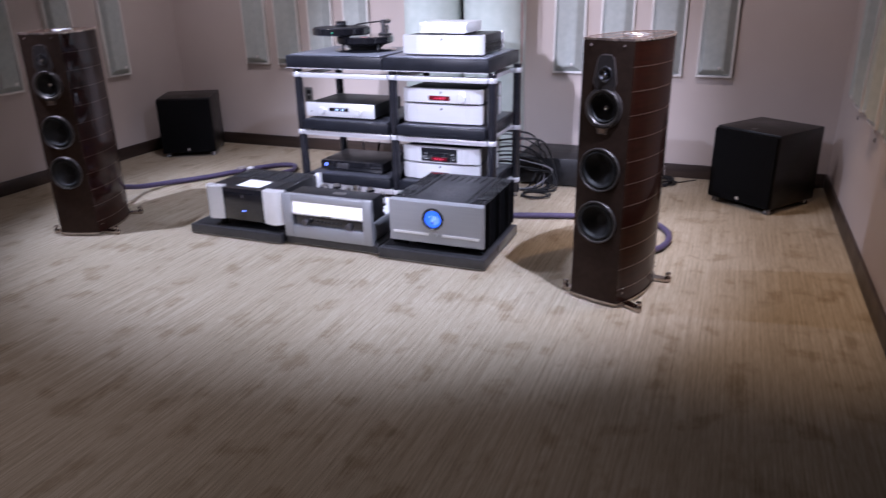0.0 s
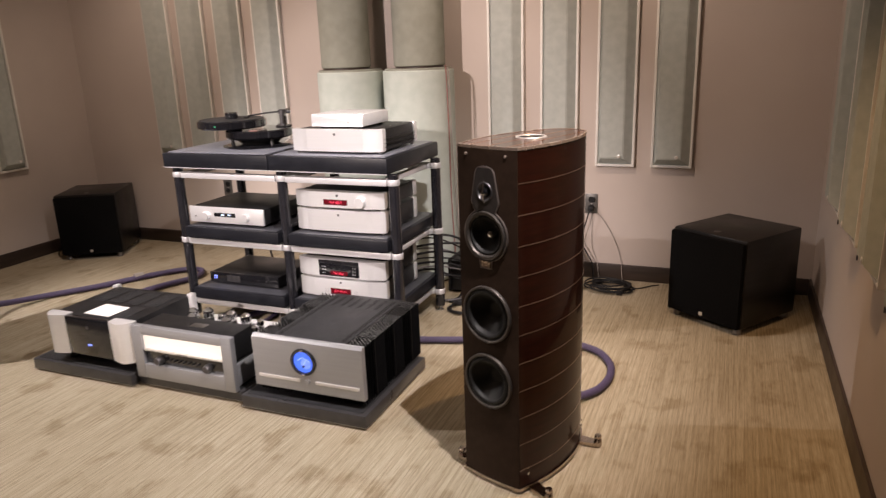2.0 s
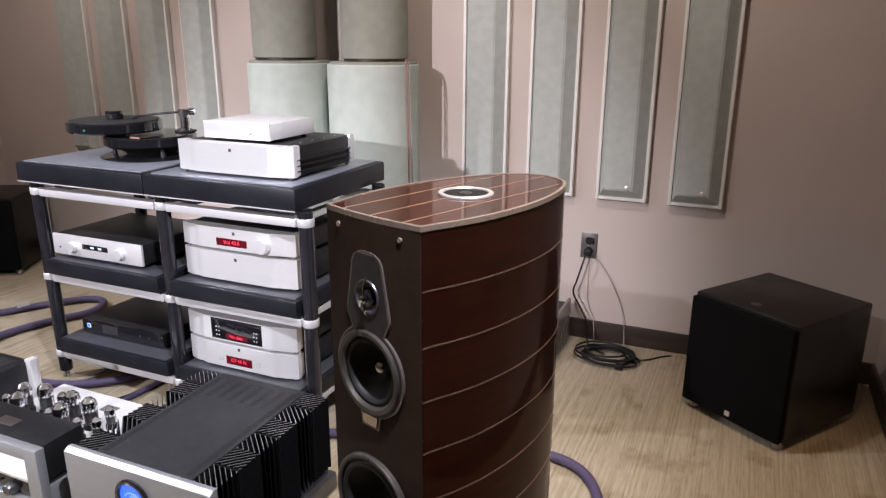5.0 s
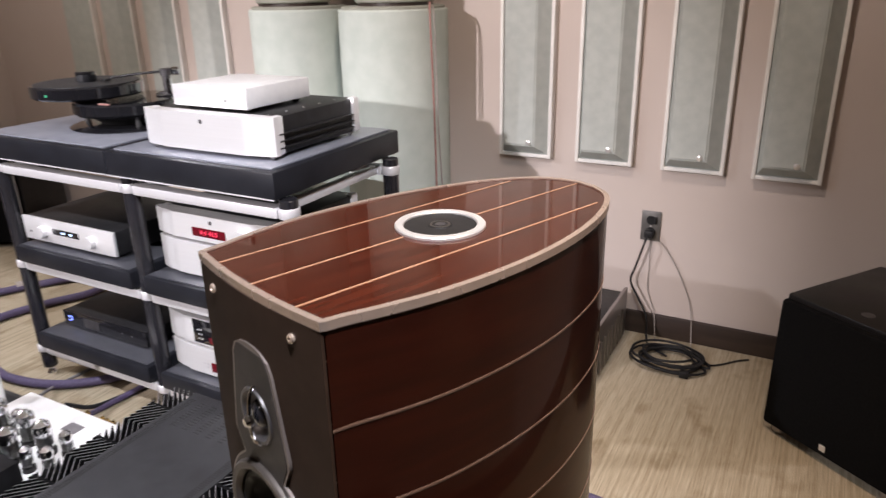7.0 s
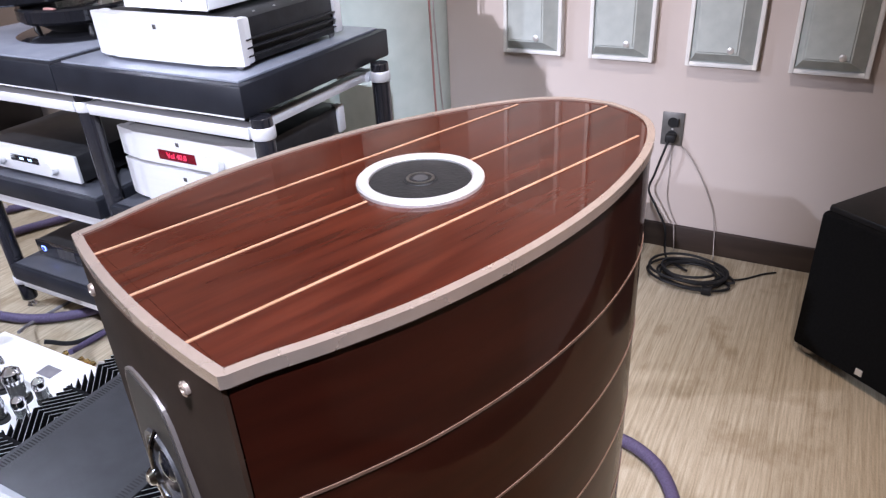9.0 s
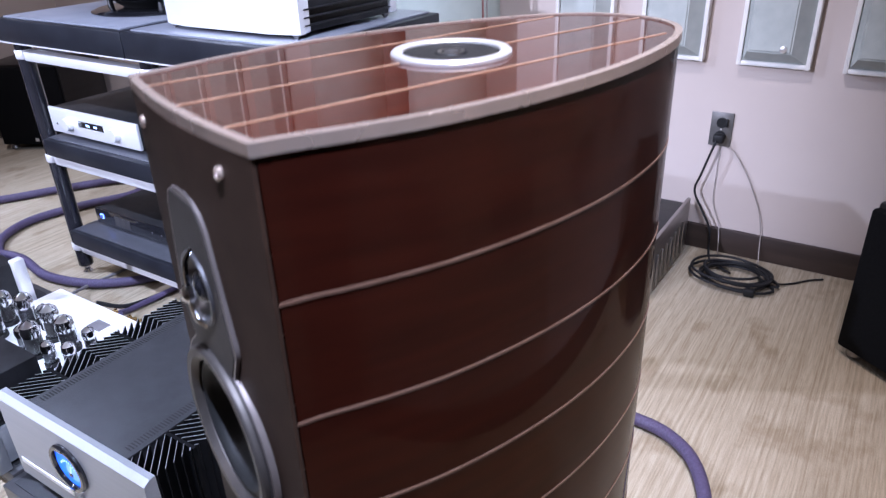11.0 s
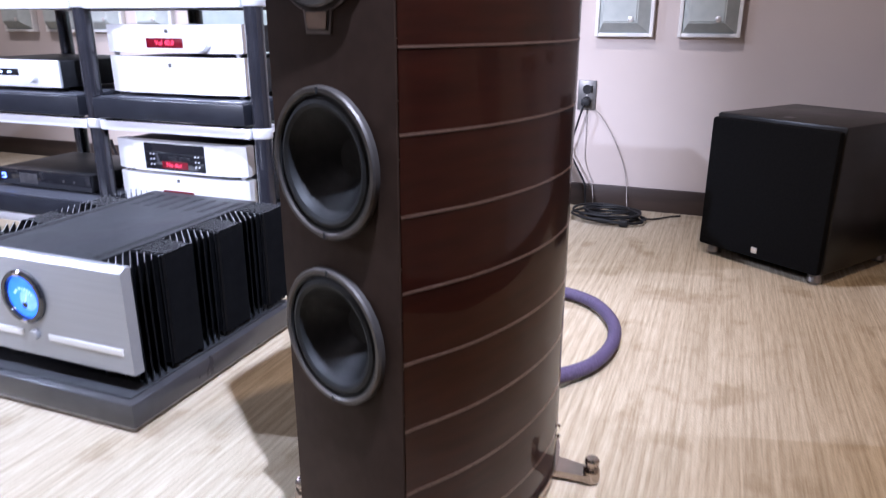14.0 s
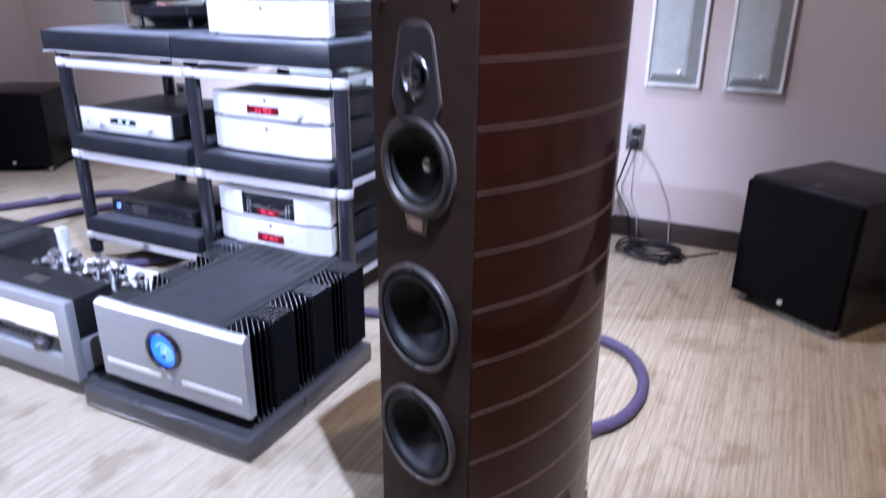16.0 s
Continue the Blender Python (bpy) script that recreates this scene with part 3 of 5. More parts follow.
def curtain():
    """A black curtain on the side wall, in folds."""
    n, y0, y1 = 150, 2.83, 0.1
    outer = [(EAST - 0.055 + 0.022 * math.sin(k * 0.62) + 0.006 * math.sin(k * 1.7), y0 + (y1 - y0) * k / n) for k in range(n + 1)]
    inner = [(p[0] + 0.006, p[1]) for p in outer]
    bm = wall_strip(outer, inner, 0.11, 2.62, closed=False)
    t = thing("curtain", "black cloth curtain hanging in folds along the side wall", "curtain")
    part("cloth", bm, "curtain", t)
    part("rod", cyl(0.012, 0.1, 2.85, pose(EAST - 0.052, 2.9, 2.64, 90, 0, 0), 16), "dark_metal", t)
    for y in (2.85, 0.05):
        part("bracket", box(EAST - 0.06, EAST, y - 0.012, y + 0.012, 2.622, 2.66, 0.003), "dark_metal", t)


curtain()


# ---------------------------------------------------------------- floor-standing loudspeakers
SIDE = [(-0.005, 0.1130), (0.015, 0.1165), (0.05, 0.1255), (0.10, 0.1350), (0.15, 0.1390), (0.20, 0.1390), (0.25, 0.1350), (0.302, 0.1262), (0.353, 0.1120), (0.394, 0.0960), (0.430, 0.0760), (0.454, 0.0545), (0.468, 0.0290)]


def body_outline(grow=0.0, nose=True):
    side = [Vector((w, s, 0)) for s, w in SIDE]
    pts = [(p.x, p.y) for p in spline(side, 4)]
    bow = [(-0.1115 + 0.223 * k / 12, -0.0075 - 0.008 * (1 - (abs(k - 6) / 6) ** 2)) for k in range(13)] if nose else [(-0.1130, -0.005), (0.1130, -0.005)]
    ring = bow + pts[0 if nose else 1:] + [(0.0, 0.474)] + [(-x, y) for x, y in reversed(pts[0 if nose else 1:])]
    if not grow:
        return ring
    out, n = [], len(ring)
    for k, p in enumerate(ring):
        a, b = Vector(p) - Vector(ring[k - 1]), Vector(ring[(k + 1) % n]) - Vector(p)
        u, v = Vector((a.y, -a.x)).normalized(), Vector((b.y, -b.x)).normalized()
        m = (u + v) / (1 + max(-0.5, u.dot(v)))
        out.append((p[0] + m.x * grow, p[1] + m.y * grow))
    return out


def ring_driver(t, z, r, depth, cone_mat="cone"):
    b = -0.019
    unit = part("woofer", lathe([(r, -0.002), (r, 0.005), (r - 0.002, 0.0078), (r - 0.0065, 0.0078), (r - 0.0085, 0.0055), (r - 0.0085, -0.002)], 64, front(0, b, z)), "ring", t, "black woofer in a grey metal ring")
    s = r - 0.0085
    part("gasket", lathe([(s, 0.005), (s - 0.003, 0.005), (s - 0.003, -0.002)], 64, front(0, b, z)), "rubber", unit)
    o = s - 0.003
    part("surround", lathe([(o, 0.0), (o - 0.004, 0.005), (o - 0.009, 0.0065), (o - 0.014, 0.004), (o - 0.018, -0.003)], 64, front(0, b, z)), "rubber", unit)
    q = o - 0.018
    part("cone", lathe([(q, -0.003), (q * 0.75, -depth * 0.5), (q * 0.45, -depth * 0.9), (q * 0.38, -depth)], 64, front(0, b, z)), cone_mat, unit)
    part("dust_cap", lathe([(q * 0.40, -depth * 0.975), (q * 0.33, -depth * 0.99), (q * 0.2, -depth * 0.985), (0, -depth * 0.96)], 40, front(0, b, z)), "cone", unit)
    part("tick", box(-0.0012, 0.0012, b - 0.0092, b - 0.0078, z + r - 0.009, z + r - 0.001), "slot", unit)
    part("tick", box(-0.0012, 0.0012, b - 0.0092, b - 0.0078, z - r + 0.001, z - r + 0.009), "slot", unit)


def holed_board(bm, z0, z1, half, front_y, back_y, holes, extra=()):
    """A board seen from -y, its half width given for each height, with round holes on its middle line."""
    levels = sorted({z0, z1, *extra} | {c + r * math.sin(radians(a)) for c, r in holes for a in range(-90, 91, 9) if z0 < c + r * math.sin(radians(a)) < z1})
    prev = None
    for z in levels:
        inner = 0.0
        for c, r in holes:
            if abs(z - c) <= r + 1e-9:
                inner = math.sqrt(max(0.0, r * r - (z - c) ** 2))
        row = []
        for side in (-1, 1):
            xs = [inner + (half(z) - inner) * k / 8 for k in range(9)]
            row.append([bm.verts.new((side * x, front_y(x), z)) for x in xs])
        if prev:
            for a, b in zip(prev, row):
                for k in range(8):
                    bm.faces.new((a[k], a[k + 1], b[k + 1], b[k]))
        prev = row
    bmesh.ops.remove_doubles(bm, verts=bm.verts, dist=2e-5)
    rim = [e for e in bm.edges if len(e.link_faces) == 1]
    made = bmesh.ops.extrude_edge_only(bm, edges=rim)
    for v in made["geom"]:
        if isinstance(v, bmesh.types.BMVert):
            v.co.y = back_y
    return bm


def plate_half(shrink):
    """Half width of the shaped driver plate at each height."""
    upper = [(0.9355, 0.0405), (0.944, 0.0445), (0.960, 0.0525), (0.968, 0.0530), (1.055, 0.0370), (1.066, 0.0310), (1.072, 0.0200), (1.0745, 0.008)]

    def half(z):
        if z <= 0.7835:
            return 0.0215 + (z - 0.757) / 0.0265 * 0.004 - shrink
        if z < 0.9355:
            return max(0.0255, math.sqrt(max(0.0, 0.083 ** 2 - (z - 0.862) ** 2))) - shrink
        for (a, u), (b, v) in zip(upper, upper[1:]):
            if z <= b:
                return max(0.002, u + (v - u) * (z - a) / (b - a) - shrink)
        return 0.004

    return half


PLATE_LEVELS = [0.757, 0.765, 0.775, 0.7834, 0.7836, 0.786, 0.79, 0.795, 0.80, 0.81, 0.82, 0.83, 0.84, 0.85, 0.862, 0.875, 0.885, 0.895, 0.905, 0.915, 0.925, 0.930, 0.9355, 0.944, 0.952, 0.960, 0.968, 0.98, 1.01, 1.03, 1.055, 1.061, 1.066, 1.070, 1.072]


def loudspeaker(m):
    t = thing("loudspeaker", "floor-standing loudspeaker in red-brown lacquered wood with a leather front", "loudspeaker", m, "pair of floor-standing loudspeakers")
    z0, z1 = 0.0225, 1.1250
    # cabinet of lacquered wood, drawn in behind the baffle, its veneer coloured darker for shade
    bm = prism(body_outline(0.0, nose=False), z0, z1)
    bm.faces.ensure_lookup_table()
    bm.faces.remove(next(f for f in bm.faces if all(v.co.y < 0 for v in f.verts)))
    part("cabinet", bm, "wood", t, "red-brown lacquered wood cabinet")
    # leather baffle with openings for the drivers
    def ysurf(x):
        return -0.0085 - 0.0095 * (1 - (abs(x) / 0.1120) ** 2)

    holes = ((0.606, 0.0815), (0.378, 0.0815), (0.862, 0.066), (0.997, 0.026))
    bm = holed_board(bmesh.new(), z0, z1, lambda z: 0.1120, ysurf, -0.0055, holes)
    part("baffle", bm, "leather", t, "dark brown leather front")
    # maple inlay lines round the cabinet, shade of the sides put into their colour
    o1, o0 = body_outline(0.0008, nose=False), body_outline(-0.002, nose=False)
    o1, o0 = o1[1:] + o1[:1], o0[1:] + o0[:1]
    for k in range(11):
        z = 1.0285 - 0.0945 * k
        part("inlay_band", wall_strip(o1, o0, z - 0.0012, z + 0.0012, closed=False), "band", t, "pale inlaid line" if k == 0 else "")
    # aluminium spine at the back
    part("spine", prism([(-0.040, 0.458), (0.040, 0.458), (0.030, 0.480), (0.012, 0.486), (-0.012, 0.486), (-0.030, 0.480)], z0, z1 - 0.002), "alu", t, "bright aluminium spine")
    # top: metal rim, wood inset with inlay and the port
    rim_o, rim_i = body_outline(0.0018), body_outline(-0.0048)
    bm = wall_strip(rim_o, rim_i, z1, 1.1335)
    bmesh.ops.bevel(bm, geom=[e for e in bm.edges if all(abs(v.co.z - 1.1335) < 1e-6 for v in e.verts) and e.calc_face_angle(0) > 0.5], offset=0.0028, segments=3, affect="EDGES")
    part("top_rim", bm, "alu_rim", t, "satin champagne metal rim")
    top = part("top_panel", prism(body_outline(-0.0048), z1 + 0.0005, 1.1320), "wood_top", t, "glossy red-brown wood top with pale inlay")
    for x, s0, s1 in ((-0.0715, -0.010, 0.414), (0.0, -0.014, 0.169), (0.0, 0.275, 0.466), (0.0715, -0.010, 0.414)):
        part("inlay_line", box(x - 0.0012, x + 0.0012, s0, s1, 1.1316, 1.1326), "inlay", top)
    ring = part("port_ring", lathe([(0.051, 1.131), (0.051, 1.1345), (0.0495, 1.136), (0.0425, 1.136), (0.041, 1.1345), (0.041, 1.131)], 64, pose(0, 0.222, 0)), "alu", top, "silver ring round the port")
    part("port_grille", lathe([(0, 1.1335), (0.012, 1.1335), (0.0125, 1.134), (0.0135, 1.134), (0.014, 1.1332), (0.0405, 1.1332), (0.0405, 1.131)], 48, pose(0, 0.222, 0)), "cone", ring, "black grille disc")
    part("emblem", lathe([(0.009, 1.1332), (0.009, 1.1344), (0.0115, 1.1344), (0.0115, 1.1332)], 32, pose(0, 0.222, 0)), "steel", ring)
    part("emblem", lathe([(0, 1.1332), (0, 1.1343), (0.006, 1.1343), (0.006, 1.1332)], 24, pose(0, 0.222, 0)), "dark_metal", ring)
    for x in (-0.074, 0.074):
        part("screw", lathe([(0.0048, -0.002), (0.0048, 0.0012), (0.0038, 0.0022), (0.002, 0.0022), (0.0016, 0.0008), (0, 0.0008)], 20, front(x, ysurf(x) - 0.0005, 1.1065)), "alu_rim", t)
    # tweeter and midrange on one shaped plate
    openings = ((0.862, 0.0635), (0.997, 0.0245))
    unit = part("driver_plate", holed_board(bmesh.new(), 0.757, 1.0745, plate_half(0.0), lambda x: -0.0196, -0.0145, openings, PLATE_LEVELS), "plate_rim", t, "graphite shaped plate of tweeter and midrange")
    part("plate_face", holed_board(bmesh.new(), 0.761, 1.069, plate_half(0.0038), lambda x: -0.0202, -0.0185, openings, PLATE_LEVELS[1:-2]), "plate", unit)
    part("mid_ring", lathe([(0.0755, 0.0), (0.0755, 0.004), (0.0735, 0.006), (0.0665, 0.0055), (0.0625, 0.0), (0.0625, -0.012)], 64, front(0, -0.0202, 0.862)), "ring", unit)
    part("mid_surround", lathe([(0.0625, -0.004), (0.060, -0.001), (0.056, 0.0), (0.052, -0.003), (0.050, -0.008)], 56, front(0, -0.0202, 0.862)), "rubber", unit)
    part("mid_cone", lathe([(0.0505, -0.007), (0.040, -0.022), (0.028, -0.037), (0.018, -0.046), (0, -0.047)], 56, front(0, -0.0202, 0.862)), "cone", unit)
    part("phase_plug", lathe([(0.0145, 0.0), (0.0145, 0.012), (0.0135, 0.019), (0.0100, 0.0245), (0.005, 0.027), (0, 0.0277)], 32, front(0, 0.0245, 0.862)), "chrome", unit, "chrome phase plug")
    part("tweeter_ring", lathe([(0.030, 0.0), (0.029, 0.0022), (0.026, 0.0022), (0.022, -0.004), (0.0155, -0.009), (0, -0.010)], 48, front(0, -0.0202, 0.997)), "dark_metal", unit)
    part("tweeter_dome", lathe([(0.0155, 0.0003), (0.0145, 0.004), (0.011, 0.0075), (0.006, 0.0095), (0, 0.010)], 40, front(0, -0.0138, 0.997)), "gloss", unit)
    part("tweeter_bar", hose([(0, -0.0200, 1.030), (0, -0.026, 1.019), (0, -0.0283, 0.999), (0, -0.0283, 0.987), (0, -0.026, 0.972), (0, -0.0200, 0.964)], 0.0019, 8), "chrome", unit, "chrome bar across the tweeter")
    part("tweeter_tip", lathe([(0.0065, 0), (0.007, 0.004), (0.0045, 0.0075), (0, 0.009)], 24, front(0, -0.0262, 0.995)), "chrome", unit)
    part("name_tab", prism([(-0.019, 0.781), (0.019, 0.781), (0.0155, 0.7625), (-0.0155, 0.7625)], -0.0216, -0.0200, "xz"), "alu_rim", unit, "small metal tab")
    ring_driver(t, 0.606, 0.0935, 0.048)
    ring_driver(t, 0.378, 0.0935, 0.048)
    # base plate with outrigger feet
    bm = wall_strip(body_outline(0.0065), body_outline(-0.06), 0.0095, 0.0220)
    bmesh.ops.bevel(bm, geom=[e for e in bm.edges if e.calc_face_angle(0) > 1], offset=0.002, segments=2, affect="EDGES")
    part("base_plate", bm, "champagne_gloss", t, "metal base plate")
    for x, y, ax, ay in ((0.208, 0.020, 0.085, 0.06), (-0.166, 0.034, -0.085, 0.06), (0.166, 0.402, 0.07, 0.375), (-0.166, 0.402, -0.07, 0.375)):
        d = Vector((x - ax, y - ay, 0))
        n = Vector((-d.y, d.x, 0)).normalized()
        w0, w1 = 0.026, 0.0155
        a, b = Vector((ax, ay, 0)), Vector((x, y, 0))
        arm = part("foot_arm", prism([tuple((a + n * w0).xy), tuple((a - n * w0).xy), tuple((b - n * w1).xy), tuple((b + n * w1).xy)], 0.0065, 0.0190), "champagne_gloss", t, "polished metal outrigger arm")
        part("foot", lathe([(0, 0.0), (0.011, 0.0), (0.0145, 0.005), (0.015, 0.013), (0.0145, 0.026), (0.012, 0.030), (0.0075, 0.032), (0.0075, 0.036), (0.0125, 0.038), (0.0125, 0.045), (0.010, 0.048), (0, 0.049)], 28, pose(x, y, 0)), "champagne_gloss", arm, "polished adjustable foot")
    for s, w in ((0.030, 0.1205), (0.403, 0.0965)):
        for q in (-1, 1):
            part("fixing", lathe([(0.004, -0.002), (0.004, 0.0025), (0, 0.003)], 16, pose(q * w, s, 0.062, 0, q * 90, 0)), "chrome", t)
            part("fixing", lathe([(0.003, -0.002), (0.003, 0.002), (0, 0.0025)], 16, pose(q * w, s, 0.083, 0, q * 90, 0)), "chrome", t)
    return t


RIGHT_SPEAKER = pose(-0.150, 3.172, 0, 0, 0, -19.7)
speaker = loudspeaker(RIGHT_SPEAKER)
copy_thing(speaker, pose(-3.105, 3.075, 0, 0, 0, 18.0))


# ---------------------------------------------------------------- subwoofers
def subwoofer(m):
    t = thing("subwoofer", "black cube subwoofer with cloth grille standing near the wall corner", "subwoofer", m, "pair of subwoofers")
    w, d, z0, h = 0.43, 0.475, 0.032, 0.482
    part("cabinet", box(-w / 2, w / 2, 0.03, d, z0, h, 0.008), "sub_body", t)
    part("grille", box(-w / 2 + 0.004, w / 2 - 0.004, 0.0, 0.0295, z0 + 0.004, h - 0.012, 0.009), "sub", t, "black cloth grille")
    part("badge", box(-0.010, 0.010, -0.0025, 0.001, z0 + 0.022, z0 + 0.042, 0.001), "alu", t, "small silver badge")
    part("emblem", lathe([(0, h), (0.018, h), (0.018, h + 0.001), (0.012, h + 0.0015), (0, h + 0.0015)], 28, pose(0, 0.09, 0)), "dark_metal", t)
    for x in (-w / 2 + 0.035, w / 2 - 0.035):
        for y in (0.05, d - 0.04):
            part("foot", lathe([(0, 0), (0.020, 0), (0.023, 0.006), (0.020, 0.022), (0.016, z0), (0, z0)], 24, pose(x, y, 0)), "steel", t)
    return t


sub = subwoofer(pose(0.428, 4.80, 0, 0, 0, -35.0))
copy_thing(sub, pose(-3.823, 4.858, 0, 0, 0, 29.0))


# ---------------------------------------------------------------- equipment rack
X_POST, Y_POST = (-2.204, -1.551, -0.932), (4.110, 4.615)


def rack():
    t = thing("equipment_rack", "two-bay black equipment rack with silver rails and thick shelves", "rack")
    for x in X_POST:
        for y in Y_POST:
            post = part("post", cyl(0.026, 0.035, 0.8585, pose(x, y, 0), 28, 0.002), "post", t, "gloss black round post" if x == X_POST[0] and y == Y_POST[0] else "")
            part("spike", lathe([(0, 0), (0.014, 0.0), (0.018, 0.008), (0.006, 0.012), (0.02, 0.03), (0.02, 0.0349), (0, 0.0349)], 20, pose(x, y, 0)), "chrome", post)
            for z in (0.103, 0.449, 0.806):
                part("collar", lathe([(0.0262, z), (0.0280, z + 0.001), (0.0292, z + 0.003), (0.0292, z + 0.027), (0.0280, z + 0.029), (0.0262, z + 0.030)], 28, pose(x, y, 0)), "rail", post)
    for bay in (0, 1):
        a, b = X_POST[bay], X_POST[bay + 1]
        for z in (0.100, 0.445, 0.803):
            for y in Y_POST:
                part("rail", box(a + 0.0290, b - 0.0290, y - 0.020, y + 0.020, z, z + 0.030, 0.003), "rail", t, "silver-white cross rail")
            for x in (a + 0.05, b - 0.05):
                part("side_rail", box(x - 0.014, x + 0.014, Y_POST[0] + 0.0225, Y_POST[1] - 0.0225, z + 0.004, z + 0.03, 0.003), "rail", t)
        for z in (0.1395, 0.4845):
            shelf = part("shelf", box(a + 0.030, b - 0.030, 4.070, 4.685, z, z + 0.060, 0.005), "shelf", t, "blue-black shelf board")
            part("shelf_mat", box(a + 0.045, b - 0.045, 4.085, 4.670, z + 0.0602, z + 0.0645, 0.001), "shelf_mid", shelf, "shelf surface in charcoal, darkened for shade")
            for x in (a + 0.08, b - 0.08):
                for y in (4.11, 4.615):
                    part("puck", cyl(0.016, z - 0.0095, z, pose(x, y, 0), 16), "rubber", shelf)
    for x0, x1 in ((-2.262, -1.6015), (-1.5995, -0.943)):
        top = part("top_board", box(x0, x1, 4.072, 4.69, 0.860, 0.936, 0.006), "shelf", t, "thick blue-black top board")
        part("top_mat", box(x0 + 0.022, x1 - 0.022, 4.094, 4.668, 0.9362, 0.9415, 0.001), "shelf_top", top, "grey top surface, paled for light from above")
        part("edge_strip", box(x0 + 0.002, x1 - 0.002, 4.0706, 4.0719, 0.860, 0.864), "rail", top)
    return t


rack()


def wing_face(t, x0, x1, y, z0, z1, thick=0.018, mat="silver"):
    """A faceplate with a flat middle and stepped ends that curve back."""
    w = (x1 - x0) / 2
    c = (x0 + x1) / 2
    pts = []
    for k in range(-20, 21):
        u = k / 20 * w
        back = 0.0
        if abs(u) > w * 0.67:
            back = 0.006 + 0.016 * ((abs(u) - w * 0.67) / (w * 0.33)) ** 2
        pts.append((c + u, y + back))
    ring = pts + [(p[0], p[1] + thick) for p in reversed(pts)]
    bm = prism(ring, z0, z1)
    bmesh.ops.bevel(bm, geom=[e for e in bm.edges if abs(e.verts[0].co.z - e.verts[1].co.z) < 1e-6 and e.calc_face_angle(0) > 1], offset=0.0025, segments=2, affect="EDGES")
    return part("faceplate", bm, mat, t, "satin silver faceplate with curved ends")


def pillar(t, x, y, z0, z1):
    part("corner_pillar", box(x - 0.013, x + 0.013, y - 0.016, y + 0.016, z0, z1, 0.006), "silver", t)


def logo(parent, x, y, z, s=0.007):
    part("emblem", box(x - s, x + s, y - 0.0012, y + 0.001, z - s, z + s, 0.0005), "dark_metal", parent)


def silver_unit(m, w, h, d, kind):
    """One box of the silver set: power amplifier, preamplifier, supply, disc player."""
    names = {"amp": ("power_amplifier", "silver-fronted black power amplifier on the rack top", "amplifier"),
             "pre": ("preamplifier", "silver preamplifier with red display and large knob", "preamplifier"),
             "psu": ("power_supply_unit", "plain silver-fronted power supply under the preamplifier", "power supply"),
             "cd": ("disc_player", "silver disc player with black centre and red display", "disc player"),
             "dac": ("converter_unit", "silver-fronted converter with red display", "converter")}
    name, label, cat = names[kind]
    t = thing(name, label, cat, m)
    f = 0.012
    part("body", box(-w / 2 + 0.012, w / 2 - 0.012, 0.058, d, f, h - 0.004, 0.003), "black_metal", t, "black metal casing")
    part("front_block", box(-w / 2 + 0.03, w / 2 - 0.03, 0.0185, 0.0579, f, h - 0.003, 0.001), "silver", t)
    face = wing_face(t, -w / 2, w / 2, 0.0, f, h)
    for x in (-w / 2 + 0.016, w / 2 - 0.016):
        pillar(t, x, d - 0.012, f, h)
        pillar(t, x, 0.049, f, h)
    for x in (-w / 2 + 0.022, w / 2 - 0.022):
        for y in (0.03, d - 0.03):
            part("cone_foot", lathe([(0, 0), (0.004, 0), (0.011, f * 0.8), (0.011, f), (0, f)], 18, pose(x, y, 0)), "steel", t)
    logo(face, 0.0, 0.0, h * 0.80 if kind in ("amp", "pre", "psu") else h * 0.86, 0.0055)
    if kind == "amp":
        for s in (-1, 1):
            for k in range(3):
                z = f + 0.016 + k * 0.019
                part("side_fin", box(s * (w / 2 - 0.006) - 0.006, s * (w / 2 - 0.006) + 0.006, 0.035, d - 0.03, z, z + 0.0035, 0.001), "black_metal", t)
        for k in range(5):
            part("top_screw", lathe([(0.004, 0), (0.003, 0.002), (0, 0.002)], 12, pose(w / 2 - 0.05, 0.06 + k * 0.075, h - 0.004)), "chrome", t)
    if kind == "pre":
        part("display", box(-0.078, 0.056, -0.0012, 0.002, h * 0.28, h * 0.58, 0.0006), "red_lcd", face, "red lit display")
        words("Vol 40.0", 0.021, pose(-0.010, -0.0022, h * 0.43), "red_text", face)
        part("knob", lathe([(0.028, -0.004), (0.029, 0.006), (0.0275, 0.020), (0.025, 0.0225), (0, 0.0225)], 40, front(0.128, 0.004, h * 0.48)), "silver", face, "large silver volume knob")
    if kind == "cd":
        pan = part("black_panel", box(-0.120, 0.110, -0.0014, 0.002, f + 0.006, h - 0.004, 0.001), "gloss", face, "black control panel")
        part("display", box(-0.054, 0.045, -0.0024, -0.0012, f + 0.012, f + 0.034, 0.0004), "red_lcd", pan, "red lit display")
        words("No disc", 0.019, pose(-0.006, -0.0032, f + 0.023), "red_text", pan)
        for gx in (-0.090, 0.082):
            for i in range(2):
                for j in range(3):
                    part("button", lathe([(0.0026, 0), (0.0026, 0.0012), (0, 0.0014)], 10, front(gx + i * 0.012 - 0.006, -0.0014, f + 0.022 + j * 0.016)), "silver", pan)
    if kind == "dac":
        part("display", box(-0.062, 0.056, -0.0012, 0.002, h * 0.25, h * 0.56, 0.0006), "red_lcd", face, "red lit display")
        words("D7 44.1k", 0.019, pose(-0.003, -0.0022, h * 0.415), "red_text", face)
        for gx in (-0.092, 0.078):
            for i in range(3):
                for j in range(2):
                    part("led", box(gx + i * 0.008 - 0.001, gx + i * 0.008 + 0.001, -0.0008, 0.001, h * 0.36 + j * 0.012, h * 0.36 + j * 0.012 + 0.002), "wire_grey", face)
    return t


